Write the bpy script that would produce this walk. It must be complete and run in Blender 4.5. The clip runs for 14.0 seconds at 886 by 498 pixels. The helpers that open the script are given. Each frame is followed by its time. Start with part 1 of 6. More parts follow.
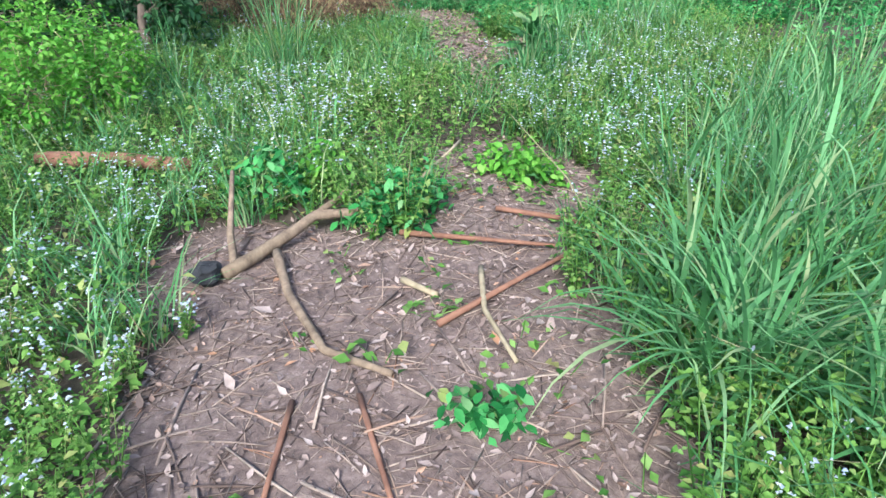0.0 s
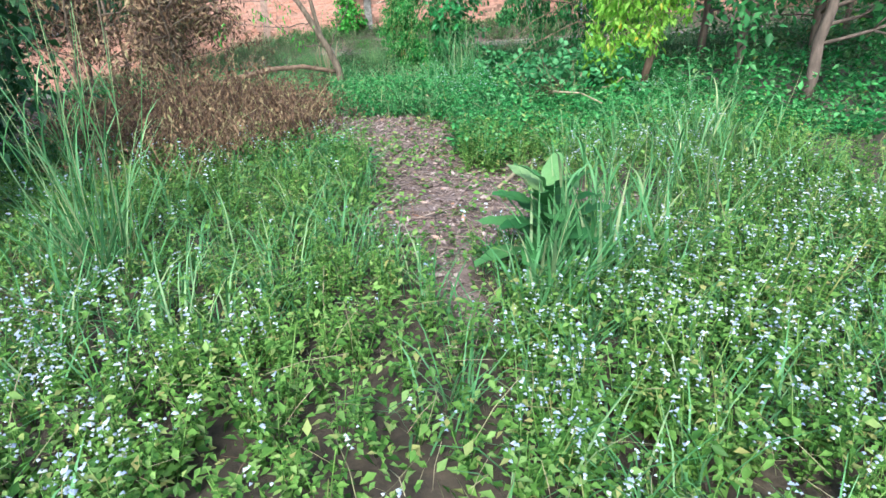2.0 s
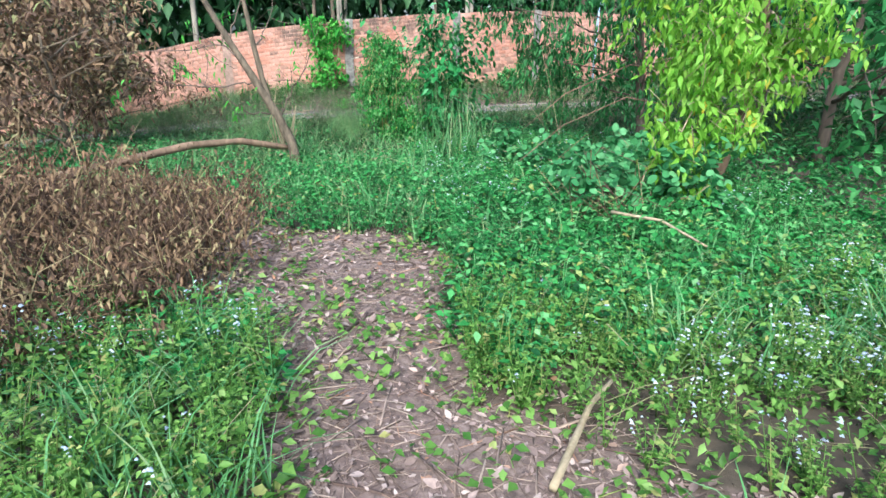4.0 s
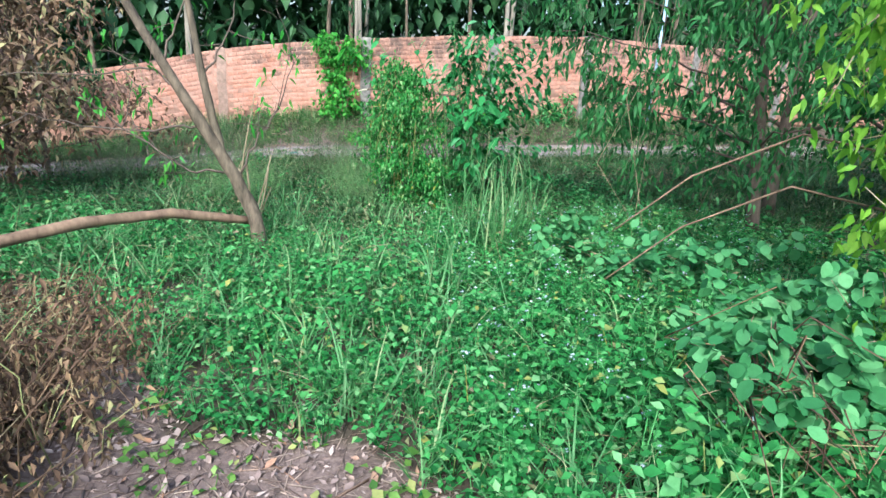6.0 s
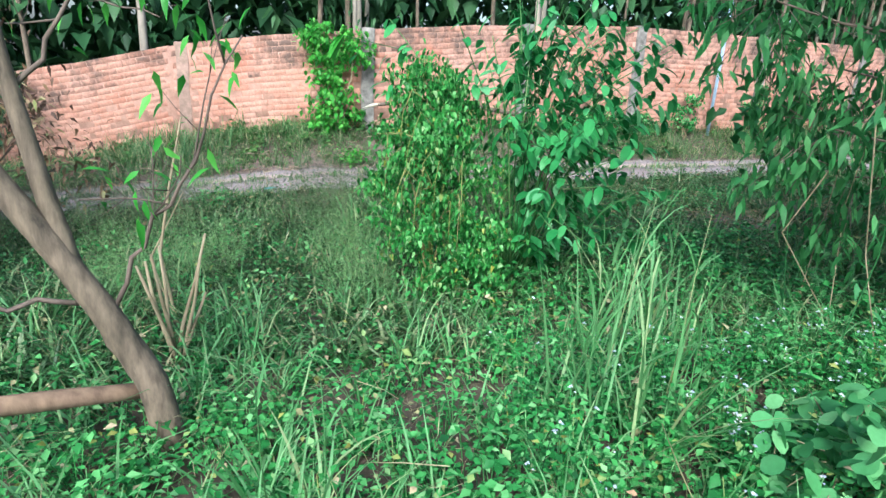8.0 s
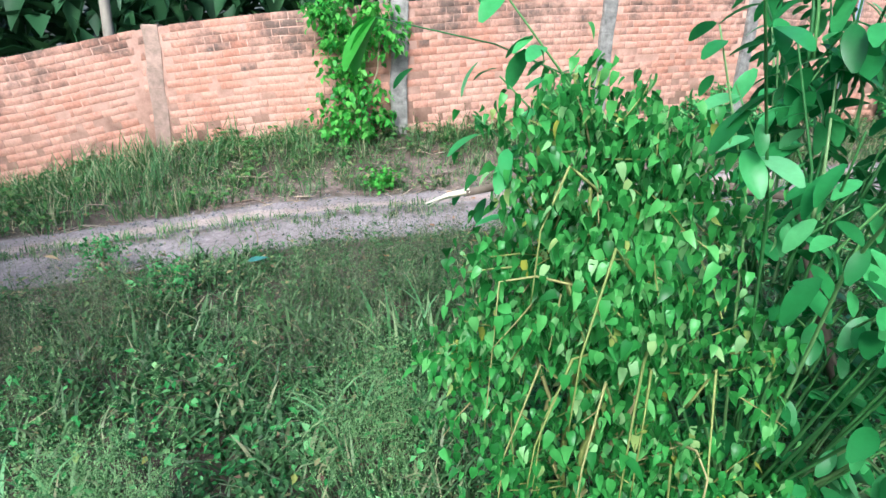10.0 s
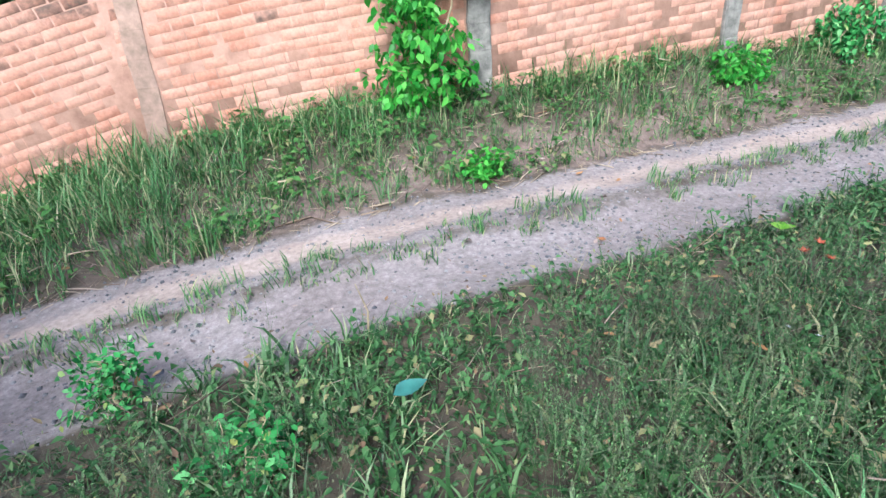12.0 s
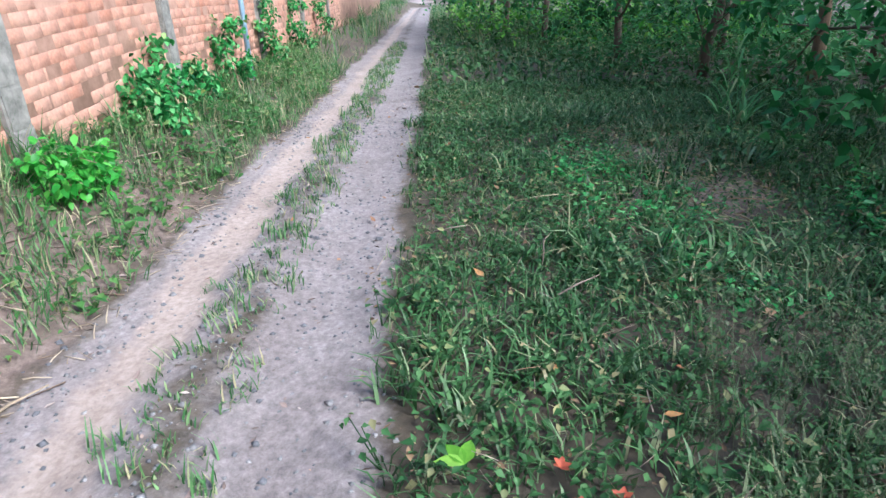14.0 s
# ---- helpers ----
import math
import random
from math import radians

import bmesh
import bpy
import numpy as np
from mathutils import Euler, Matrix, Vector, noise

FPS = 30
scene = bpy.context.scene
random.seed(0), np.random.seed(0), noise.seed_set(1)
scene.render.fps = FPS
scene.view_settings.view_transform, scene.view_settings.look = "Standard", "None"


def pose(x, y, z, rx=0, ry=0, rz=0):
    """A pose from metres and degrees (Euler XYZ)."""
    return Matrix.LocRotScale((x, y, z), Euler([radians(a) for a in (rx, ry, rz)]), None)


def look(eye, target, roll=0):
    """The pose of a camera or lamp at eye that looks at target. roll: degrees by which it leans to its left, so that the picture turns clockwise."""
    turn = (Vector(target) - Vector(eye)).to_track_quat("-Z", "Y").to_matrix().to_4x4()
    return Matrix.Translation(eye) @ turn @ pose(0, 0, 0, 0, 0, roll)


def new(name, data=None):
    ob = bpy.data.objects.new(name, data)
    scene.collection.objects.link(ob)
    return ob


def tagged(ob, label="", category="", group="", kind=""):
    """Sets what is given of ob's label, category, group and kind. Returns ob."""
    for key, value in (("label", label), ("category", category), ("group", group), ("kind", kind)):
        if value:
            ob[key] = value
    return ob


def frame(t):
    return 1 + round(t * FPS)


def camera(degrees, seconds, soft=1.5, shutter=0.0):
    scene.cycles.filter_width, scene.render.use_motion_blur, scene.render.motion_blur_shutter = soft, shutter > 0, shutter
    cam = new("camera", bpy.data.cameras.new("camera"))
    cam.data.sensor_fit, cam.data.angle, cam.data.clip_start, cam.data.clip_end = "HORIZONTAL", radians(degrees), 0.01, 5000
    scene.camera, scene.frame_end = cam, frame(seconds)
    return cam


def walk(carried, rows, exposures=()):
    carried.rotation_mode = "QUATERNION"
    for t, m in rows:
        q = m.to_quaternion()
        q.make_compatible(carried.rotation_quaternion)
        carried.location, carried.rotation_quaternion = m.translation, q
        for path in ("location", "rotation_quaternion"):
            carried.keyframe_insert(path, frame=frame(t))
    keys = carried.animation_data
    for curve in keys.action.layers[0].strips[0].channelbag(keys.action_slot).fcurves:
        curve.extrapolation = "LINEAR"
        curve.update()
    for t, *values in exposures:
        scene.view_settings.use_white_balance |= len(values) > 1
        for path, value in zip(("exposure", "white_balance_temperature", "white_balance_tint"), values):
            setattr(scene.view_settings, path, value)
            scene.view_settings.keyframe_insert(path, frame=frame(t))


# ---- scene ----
cam = camera(73.4, 14.0)
PATH = [
    (0, (-2.715, -11.262, 1.496), (-2.394, -8.687, -0.010), -0.64),
    (0.5, (-2.575, -10.566, 1.496), (-2.188, -7.925, 0.126), -0.02),
    (1, (-2.432, -9.858, 1.493), (-2.043, -7.190, 0.177), -1.82),
    (1.5, (-2.284, -9.125, 1.489), (-1.879, -6.434, 0.228), -1.74),
    (2, (-2.133, -8.401, 1.488), (-1.704, -5.695, 0.266), -1.31),
    (2.5, (-1.990, -7.658, 1.483), (-1.536, -4.935, 0.310), -1.23),
    (3, (-1.858, -6.956, 1.469), (-1.376, -4.216, 0.345), -1.01),
    (3.2, (-1.817, -6.693, 1.466), (-1.321, -3.945, 0.369), -0.83),
    (5.3, (-1.413, -4.149, 1.520), (-0.945, -1.332, 0.600), 3.94),
    (5.5, (-1.375, -3.949, 1.545), (-0.918, -1.131, 0.622), 3.55),
    (6, (-1.375, -3.246, 1.555), (-0.953, -0.419, 0.646), 3.60),
    (6.5, (-1.414, -2.567, 1.544), (-1.004, 0.266, 0.648), 3.61),
    (7, (-1.413, -1.873, 1.487), (-0.984, 0.959, 0.596), 3.36),
    (7.2, (-1.409, -1.633, 1.486), (-0.980, 1.197, 0.587), 3.26),
    (9.3, (-1.511, 0.846, 1.599), (-1.076, 3.661, 0.656), 3.22),
    (9.5, (-1.506, 1.078, 1.600), (-1.085, 3.890, 0.644), 2.99),
    (10, (-1.532, 1.684, 1.596), (-1.209, 4.478, 0.551), 2.09),
    (10.5, (-1.636, 2.265, 1.614), (-1.377, 5.034, 0.489), 0.64),
    (11, (-1.783, 2.779, 1.614), (-1.557, 5.513, 0.400), -1.76),
    (11.5, (-2.046, 3.291, 1.519), (-1.802, 5.994, 0.241), -2.70),
    (12, (-2.373, 3.683, 1.490), (-2.007, 6.344, 0.154), -2.98),
    (12.5, (-2.420, 4.164, 1.423), (-1.663, 6.727, 0.060), -5.55),
    (12.8, (-2.365, 4.472, 1.425), (-1.013, 6.856, 0.205), -4.59),
    (13, (-2.288, 4.766, 1.443), (-0.504, 6.754, 0.078), -6.50),
    (13.2, (-2.249, 5.079, 1.426), (-0.093, 6.743, 0.167), -5.28),
    (13.5, (-2.016, 5.554, 1.382), (0.423, 6.639, 0.012), -2.17),
    (14, (-1.486, 5.970, 1.351), (1.171, 6.652, 0.137), -1.30),
]
walk(cam, [(t, look(eye, target, roll)) for t, eye, target, roll in PATH], [(0.0, 1.25, 5500, 5), (7.0, 1.32, 5480, 5), (14.0, 1.38, 5300, 5)])

# ---- light ----
world = bpy.data.worlds.new("sky")
scene.world = world
world.use_nodes = True
wn = world.node_tree
sky = wn.nodes.new("ShaderNodeTexSky")
sky.sky_type = "NISHITA"
sky.sun_disc = False
SUN_EL, SUN_AZ = radians(42), radians(200)
sky.sun_elevation = SUN_EL
sky.sun_rotation = SUN_AZ
sky.dust_density = 4.0
wn.links.new(sky.outputs[0], wn.nodes["Background"].inputs[0])
wn.nodes["Background"].inputs[1].default_value = 0.15
sun = new("sun", bpy.data.lights.new("sun", "SUN"))
sun.data.energy = 2.1
sun.data.angle = radians(14)
sun.data.color = (1.0, 0.93, 0.82)
toward = Vector((math.sin(SUN_AZ) * math.cos(SUN_EL), math.cos(SUN_AZ) * math.cos(SUN_EL), math.sin(SUN_EL)))
sun.matrix_world = look(toward * 50, (0, 0, 0))

rng = np.random.default_rng(7)


# ---- materials ----
def nodes_of(name):
    m = bpy.data.materials.new(name)
    m.use_nodes = True
    return m, m.node_tree, m.node_tree.nodes["Principled BSDF"]


def ramp(nt, fac, stops):
    n = nt.nodes.new("ShaderNodeValToRGB")
    cr = n.color_ramp
    while len(cr.elements) < len(stops):
        cr.elements.new(0.5)
    for e, (p, c) in zip(cr.elements, stops):
        e.position, e.color = p, (*c, 1)
    nt.links.new(fac, n.inputs[0])
    return n.outputs[0]


def noise_out(nt, scale, detail=4, rough=0.6, coord=None):
    n = nt.nodes.new("ShaderNodeTexNoise")
    n.inputs["Scale"].default_value = scale
    n.inputs["Detail"].default_value = detail
    n.inputs["Roughness"].default_value = rough
    if coord is None:
        g = nt.nodes.new("ShaderNodeNewGeometry")
        coord = g.outputs["Position"]
    nt.links.new(coord, n.inputs["Vector"])
    return n.outputs["Fac"]


def mix(nt, fac, a, b, mode="MIX"):
    n = nt.nodes.new("ShaderNodeMix")
    n.data_type, n.blend_type = "RGBA", mode
    for v, i in ((fac, 0), (a, 6), (b, 7)):
        if isinstance(v, (int, float)):
            n.inputs[i].default_value = v
        elif isinstance(v, tuple):
            n.inputs[i].default_value = (*v, 1)
        else:
            nt.links.new(v, n.inputs[i])
    return n.outputs[2]


def bump(nt, bsdf, height, strength, distance):
    n = nt.nodes.new("ShaderNodeBump")
    n.inputs["Strength"].default_value = strength
    n.inputs["Distance"].default_value = distance
    nt.links.new(height, n.inputs["Height"])
    nt.links.new(n.outputs[0], bsdf.inputs["Normal"])


def rand_out(nt):
    """A random number for each leaf or piece, over objects and loose islands."""
    g = nt.nodes.new("ShaderNodeNewGeometry")
    o = nt.nodes.new("ShaderNodeObjectInfo")
    a = nt.nodes.new("ShaderNodeMath")
    nt.links.new(g.outputs["Random Per Island"], a.inputs[0])
    nt.links.new(o.outputs["Random"], a.inputs[1])
    f = nt.nodes.new("ShaderNodeMath")
    f.operation = "FRACT"
    nt.links.new(a.outputs[0], f.inputs[0])
    return f.outputs[0]


def leaf_mat(name, stops, through_light=0.3, rough=0.5):
    m, nt, b = nodes_of(name)
    col = ramp(nt, rand_out(nt), stops)
    patch = ramp(nt, noise_out(nt, 1.3, 3), [(0.3, (0.72, 0.80, 0.78)), (0.7, (1.0, 1.0, 0.95))])
    col = mix(nt, 1.0, col, patch, "MULTIPLY")
    fine = ramp(nt, noise_out(nt, 60, 2), [(0.3, (0.82, 0.85, 0.8)), (0.75, (1, 1, 1))])
    col = mix(nt, 1.0, col, fine, "MULTIPLY")
    nt.links.new(col, b.inputs["Base Color"])
    b.inputs["Roughness"].default_value = rough
    b.inputs["Specular IOR Level"].default_value = 0.22
    t = nt.nodes.new("ShaderNodeBsdfTranslucent")
    nt.links.new(col, t.inputs[0])
    s = nt.nodes.new("ShaderNodeMixShader")
    s.inputs[0].default_value = through_light
    nt.links.new(b.outputs[0], s.inputs[1])
    nt.links.new(t.outputs[0], s.inputs[2])
    nt.links.new(s.outputs[0], nt.nodes["Material Output"].inputs[0])
    return m


def bark_mat(name, dark, light, scale=14.0, stretch=4.0):
    m, nt, b = nodes_of(name)
    tc = nt.nodes.new("ShaderNodeNewGeometry")
    mp = nt.nodes.new("ShaderNodeMapping")
    mp.inputs["Scale"].default_value = (1, 1, 1 / stretch)
    nt.links.new(tc.outputs["Position"], mp.inputs[0])
    f = noise_out(nt, scale, 6, 0.65, mp.outputs[0])
    col = ramp(nt, f, [(0.3, dark), (0.7, light)])
    big = ramp(nt, noise_out(nt, 2.5, 3), [(0.35, (0.7, 0.72, 0.68)), (0.7, (1, 1, 1))])
    nt.links.new(mix(nt, 1.0, col, big, "MULTIPLY"), b.inputs["Base Color"])
    b.inputs["Roughness"].default_value = 0.9
    bump(nt, b, f, 0.6, 0.01)
    return m


def dry_mat(name, stops):
    m, nt, b = nodes_of(name)
    col = ramp(nt, rand_out(nt), stops)
    fine = ramp(nt, noise_out(nt, 45, 3), [(0.3, (0.65, 0.65, 0.65)), (0.75, (1, 1, 1))])
    nt.links.new(mix(nt, 1.0, col, fine, "MULTIPLY"), b.inputs["Base Color"])
    b.inputs["Roughness"].default_value = 0.9
    return m


M_WEED = leaf_mat("weed_leaf", [(0, (0.045, 0.125, 0.022)), (0.3, (0.125, 0.26, 0.048)), (0.7, (0.215, 0.38, 0.08)), (0.9, (0.31, 0.46, 0.14)), (1, (0.42, 0.38, 0.14))])
M_COVER = leaf_mat("ground_cover_leaf", [(0, (0.018, 0.09, 0.026)), (0.25, (0.04, 0.21, 0.050)), (0.6, (0.085, 0.36, 0.090)), (0.85, (0.17, 0.47, 0.16)), (0.96, (0.29, 0.55, 0.24)), (1, (0.38, 0.36, 0.09))])
M_GRASS = leaf_mat("tall_grass_blade", [(0, (0.07, 0.19, 0.06)), (0.4, (0.13, 0.32, 0.115)), (0.8, (0.22, 0.45, 0.20)), (1, (0.42, 0.46, 0.24))])
# Blade colours kept dark: part of the tree shade is in them.
M_SHADEDGRASS = leaf_mat("shade_darkened_grass_blade", [(0, (0.032, 0.078, 0.028)), (0.5, (0.075, 0.165, 0.058)), (0.78, (0.15, 0.26, 0.11)), (0.9, (0.28, 0.36, 0.20)), (1, (0.44, 0.37, 0.23))], 0.3, 0.4)
M_VERGE = leaf_mat("verge_grass_blade", [(0, (0.045, 0.12, 0.04)), (0.4, (0.10, 0.23, 0.08)), (0.68, (0.20, 0.33, 0.14)), (0.85, (0.36, 0.36, 0.20)), (1, (0.52, 0.43, 0.29))])
M_PANICLE = leaf_mat("grass_panicle", [(0, (0.17, 0.31, 0.12)), (1, (0.30, 0.46, 0.20))])
M_HEART = leaf_mat("heart_leaf", [(0, (0.025, 0.13, 0.025)), (0.35, (0.05, 0.25, 0.05)), (0.7, (0.10, 0.38, 0.085)), (0.9, (0.19, 0.48, 0.15)), (0.97, (0.36, 0.58, 0.26)), (1, (0.45, 0.43, 0.06))], 0.35, 0.33)
M_VINE = leaf_mat("green_vine_stem", [(0, (0.16, 0.17, 0.05)), (0.6, (0.30, 0.34, 0.10)), (1, (0.40, 0.32, 0.16))], 0.1, 0.6)
M_BIG = leaf_mat("large_leaf", [(0, (0.025, 0.14, 0.035)), (0.5, (0.055, 0.29, 0.08)), (0.9, (0.11, 0.43, 0.14)), (1, (0.20, 0.48, 0.23))], 0.35, 0.33)
M_YELLOW = leaf_mat("yellow_green_leaf", [(0, (0.15, 0.36, 0.03)), (0.6, (0.28, 0.54, 0.06)), (0.97, (0.42, 0.66, 0.12)), (1, (0.75, 0.55, 0.04))], 0.4, 0.45)
M_HANG = leaf_mat("hanging_leaf", [(0, (0.03, 0.12, 0.035)), (0.6, (0.06, 0.24, 0.07)), (1, (0.13, 0.36, 0.12))], 0.3)
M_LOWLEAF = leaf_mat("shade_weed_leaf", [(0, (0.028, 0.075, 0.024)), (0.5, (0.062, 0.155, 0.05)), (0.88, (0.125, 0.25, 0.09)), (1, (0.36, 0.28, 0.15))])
M_GLAUC = leaf_mat("grey_green_leaf", [(0, (0.05, 0.20, 0.07)), (0.6, (0.10, 0.32, 0.12)), (1, (0.18, 0.42, 0.18))], 0.25, 0.6)
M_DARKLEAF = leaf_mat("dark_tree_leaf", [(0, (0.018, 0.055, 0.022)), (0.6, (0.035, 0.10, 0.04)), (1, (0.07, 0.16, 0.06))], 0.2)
M_SHRUB = leaf_mat("shrub_leaf", [(0, (0.04, 0.22, 0.03)), (0.5, (0.09, 0.38, 0.05)), (1, (0.18, 0.52, 0.09))], 0.35, 0.4)
M_DOCK = leaf_mat("dock_leaf", [(0, (0.045, 0.16, 0.05)), (0.6, (0.09, 0.25, 0.075)), (0.85, (0.15, 0.33, 0.11)), (1, (0.30, 0.42, 0.19))], 0.25, 0.45)
M_BRIGHT = leaf_mat("bright_leaf", [(0, (0.09, 0.28, 0.03)), (0.5, (0.17, 0.42, 0.05)), (1, (0.30, 0.55, 0.10))], 0.35, 0.45)
M_FLOWER = leaf_mat("pale_blue_flower", [(0, (0.40, 0.45, 0.66)), (0.5, (0.58, 0.62, 0.77)), (1, (0.80, 0.80, 0.84))], 0.2, 0.8)
M_BANK = leaf_mat("bank_leaf", [(0, (0.04, 0.12, 0.028)), (0.5, (0.08, 0.20, 0.05)), (0.85, (0.15, 0.28, 0.08)), (1, (0.36, 0.29, 0.16))])
# Grey-brown seed heads, darkened further to carry the shade over this grass.
M_HAZE = leaf_mat("shade_darkened_dry_seed_head", [(0, (0.075, 0.095, 0.055)), (0.6, (0.125, 0.15, 0.085)), (1, (0.22, 0.20, 0.13))])
M_STALK = dry_mat("dry_stalk", [(0, (0.11, 0.07, 0.055)), (0.5, (0.27, 0.195, 0.16)), (0.9, (0.46, 0.36, 0.29)), (1, (0.32, 0.16, 0.09))])
M_FLAKE = dry_mat("dry_leaf_flake", [(0, (0.10, 0.07, 0.06)), (0.5, (0.29, 0.21, 0.185)), (0.9, (0.50, 0.40, 0.355)), (1, (0.42, 0.22, 0.12))])
M_HAY = dry_mat("pale_hay", [(0, (0.16, 0.17, 0.07)), (0.5, (0.30, 0.29, 0.14)), (0.9, (0.46, 0.40, 0.25)), (1, (0.36, 0.20, 0.11))])
M_HAYPALE = dry_mat("bleached_straw", [(0, (0.20, 0.13, 0.09)), (0.5, (0.38, 0.29, 0.20)), (1, (0.58, 0.47, 0.35))])
M_BROWN = dry_mat("brown_brush", [(0, (0.07, 0.04, 0.026)), (0.45, (0.17, 0.10, 0.058)), (0.8, (0.28, 0.18, 0.095)), (0.93, (0.38, 0.31, 0.16)), (1, (0.22, 0.26, 0.085))])
M_FALLEN = dry_mat("fallen_leaf", [(0, (0.30, 0.11, 0.05)), (0.5, (0.42, 0.21, 0.07)), (1, (0.24, 0.12, 0.075))])
M_BARK = bark_mat("grey_brown_bark", (0.055, 0.042, 0.03), (0.25, 0.19, 0.135), 26)
M_LOG = bark_mat("log_bark", (0.10, 0.06, 0.04), (0.32, 0.21, 0.14))
M_FORK = bark_mat("weathered_branch", (0.13, 0.085, 0.06), (0.36, 0.26, 0.18), 22)
M_REDLOG = bark_mat("red_log", (0.16, 0.07, 0.045), (0.34, 0.17, 0.11), 8)
M_PALE = bark_mat("pale_trunk", (0.18, 0.155, 0.125), (0.42, 0.37, 0.30), 6)
M_DARKBARK = bark_mat("dark_bark", (0.07, 0.05, 0.04), (0.20, 0.15, 0.12))
M_TWIG = bark_mat("pale_twig", (0.26, 0.20, 0.12), (0.48, 0.39, 0.26), 20)
M_WOOD = bark_mat("torn_white_wood", (0.55, 0.47, 0.36), (0.82, 0.75, 0.62), 30)


def ground_mat():
    m, nt, b = nodes_of("earth")
    soil = ramp(nt, noise_out(nt, 9, 8, 0.7), [(0.3, (0.035, 0.028, 0.02)), (0.55, (0.085, 0.065, 0.045)), (0.75, (0.15, 0.115, 0.08))])
    mulch = ramp(nt, noise_out(nt, 17, 9, 0.8), [(0.3, (0.065, 0.045, 0.038)), (0.5, (0.17, 0.122, 0.105)), (0.72, (0.32, 0.245, 0.215))])
    grit = ramp(nt, noise_out(nt, 26, 9, 0.8), [(0.3, (0.11, 0.092, 0.092)), (0.5, (0.225, 0.19, 0.185)), (0.7, (0.36, 0.315, 0.31))])
    sand = ramp(nt, noise_out(nt, 30, 7, 0.7), [(0.3, (0.23, 0.175, 0.15)), (0.6, (0.39, 0.31, 0.27)), (0.8, (0.49, 0.405, 0.36))])
    col = soil
    for layer, attr in ((mulch, "mulch"), (grit, "grit"), (sand, "sand")):
        a = nt.nodes.new("ShaderNodeAttribute")
        a.attribute_name = attr
        add = nt.nodes.new("ShaderNodeMath")
        add.operation = "ADD"
        nt.links.new(a.outputs["Fac"], add.inputs[0])
        sh = nt.nodes.new("ShaderNodeMath")
        sh.operation = "MULTIPLY_ADD"
        nt.links.new(noise_out(nt, 7, 6, 0.7), sh.inputs[0])
        sh.inputs[1].default_value, sh.inputs[2].default_value = 0.9, -0.45
        nt.links.new(sh.outputs[0], add.inputs[1])
        f = nt.nodes.new("ShaderNodeMapRange")
        f.inputs[1].default_value, f.inputs[2].default_value = 0.35, 0.65
        nt.links.new(add.outputs[0], f.inputs[0])
        col = mix(nt, f.outputs[0], col, layer)
    patches = ramp(nt, noise_out(nt, 1.7, 6, 0.65), [(0.32, (0.78, 0.75, 0.735)), (0.62, (1.06, 1.06, 1.06))])
    nt.links.new(mix(nt, 1.0, col, patches, "MULTIPLY"), b.inputs["Base Color"])
    b.inputs["Roughness"].default_value = 0.95
    bump(nt, b, noise_out(nt, 55, 8, 0.75), 0.7, 0.009)
    return m


def brick_mat(name, stained):
    m, nt, b = nodes_of(name)
    col = ramp(nt, rand_out(nt), [(0, (0.43, 0.185, 0.12)), (0.4, (0.49, 0.235, 0.16)), (0.8, (0.53, 0.275, 0.195)), (1, (0.44, 0.21, 0.145))])
    pale = ramp(nt, noise_out(nt, 1.4, 7, 0.7), [(0.40, (0, 0, 0)), (0.62, (1, 1, 1))])
    sc = nt.nodes.new("ShaderNodeMath")
    sc.operation = "MULTIPLY"
    sc.inputs[1].default_value = 0.75
    nt.links.new(pale, sc.inputs[0])
    col = mix(nt, sc.outputs[0], col, (0.55, 0.33, 0.25))
    dirt = ramp(nt, noise_out(nt, 3.0 if stained else 4.5, 7, 0.7), [(0.43 if stained else 0.58, (0, 0, 0)), (0.60 if stained else 0.76, (1, 1, 1))])
    k = nt.nodes.new("ShaderNodeMath")
    k.operation = "MULTIPLY"
    k.inputs[1].default_value = 0.85 if stained else 0.5
    nt.links.new(dirt, k.inputs[0])
    col = mix(nt, k.outputs[0], col, (0.10, 0.075, 0.06))
    lime = ramp(nt, noise_out(nt, 5.5, 6, 0.7), [(0.60, (0, 0, 0)), (0.74, (0.55, 0.55, 0.55))])
    col = mix(nt, lime, col, (0.50, 0.38, 0.33))
    fine = ramp(nt, noise_out(nt, 38, 6), [(0.3, (0.68, 0.68, 0.68)), (0.7, (1, 1, 1))])
    nt.links.new(mix(nt, 1.0, col, fine, "MULTIPLY"), b.inputs["Base Color"])
    b.inputs["Roughness"].default_value = 0.92
    bump(nt, b, noise_out(nt, 70, 6, 0.7), 0.7, 0.006)
    return m


def plain_mat(name, a, c, scale, rough=0.9, depth=0.006):
    m, nt, b = nodes_of(name)
    f = noise_out(nt, scale, 7, 0.68)
    col = ramp(nt, f, [(0.3, a), (0.7, c)])
    big = ramp(nt, noise_out(nt, scale / 8, 4), [(0.35, (0.7, 0.7, 0.7)), (0.7, (1, 1, 1))])
    nt.links.new(mix(nt, 1.0, col, big, "MULTIPLY"), b.inputs["Base Color"])
    b.inputs["Roughness"].default_value = rough
    bump(nt, b, f, 0.5, depth)
    return m


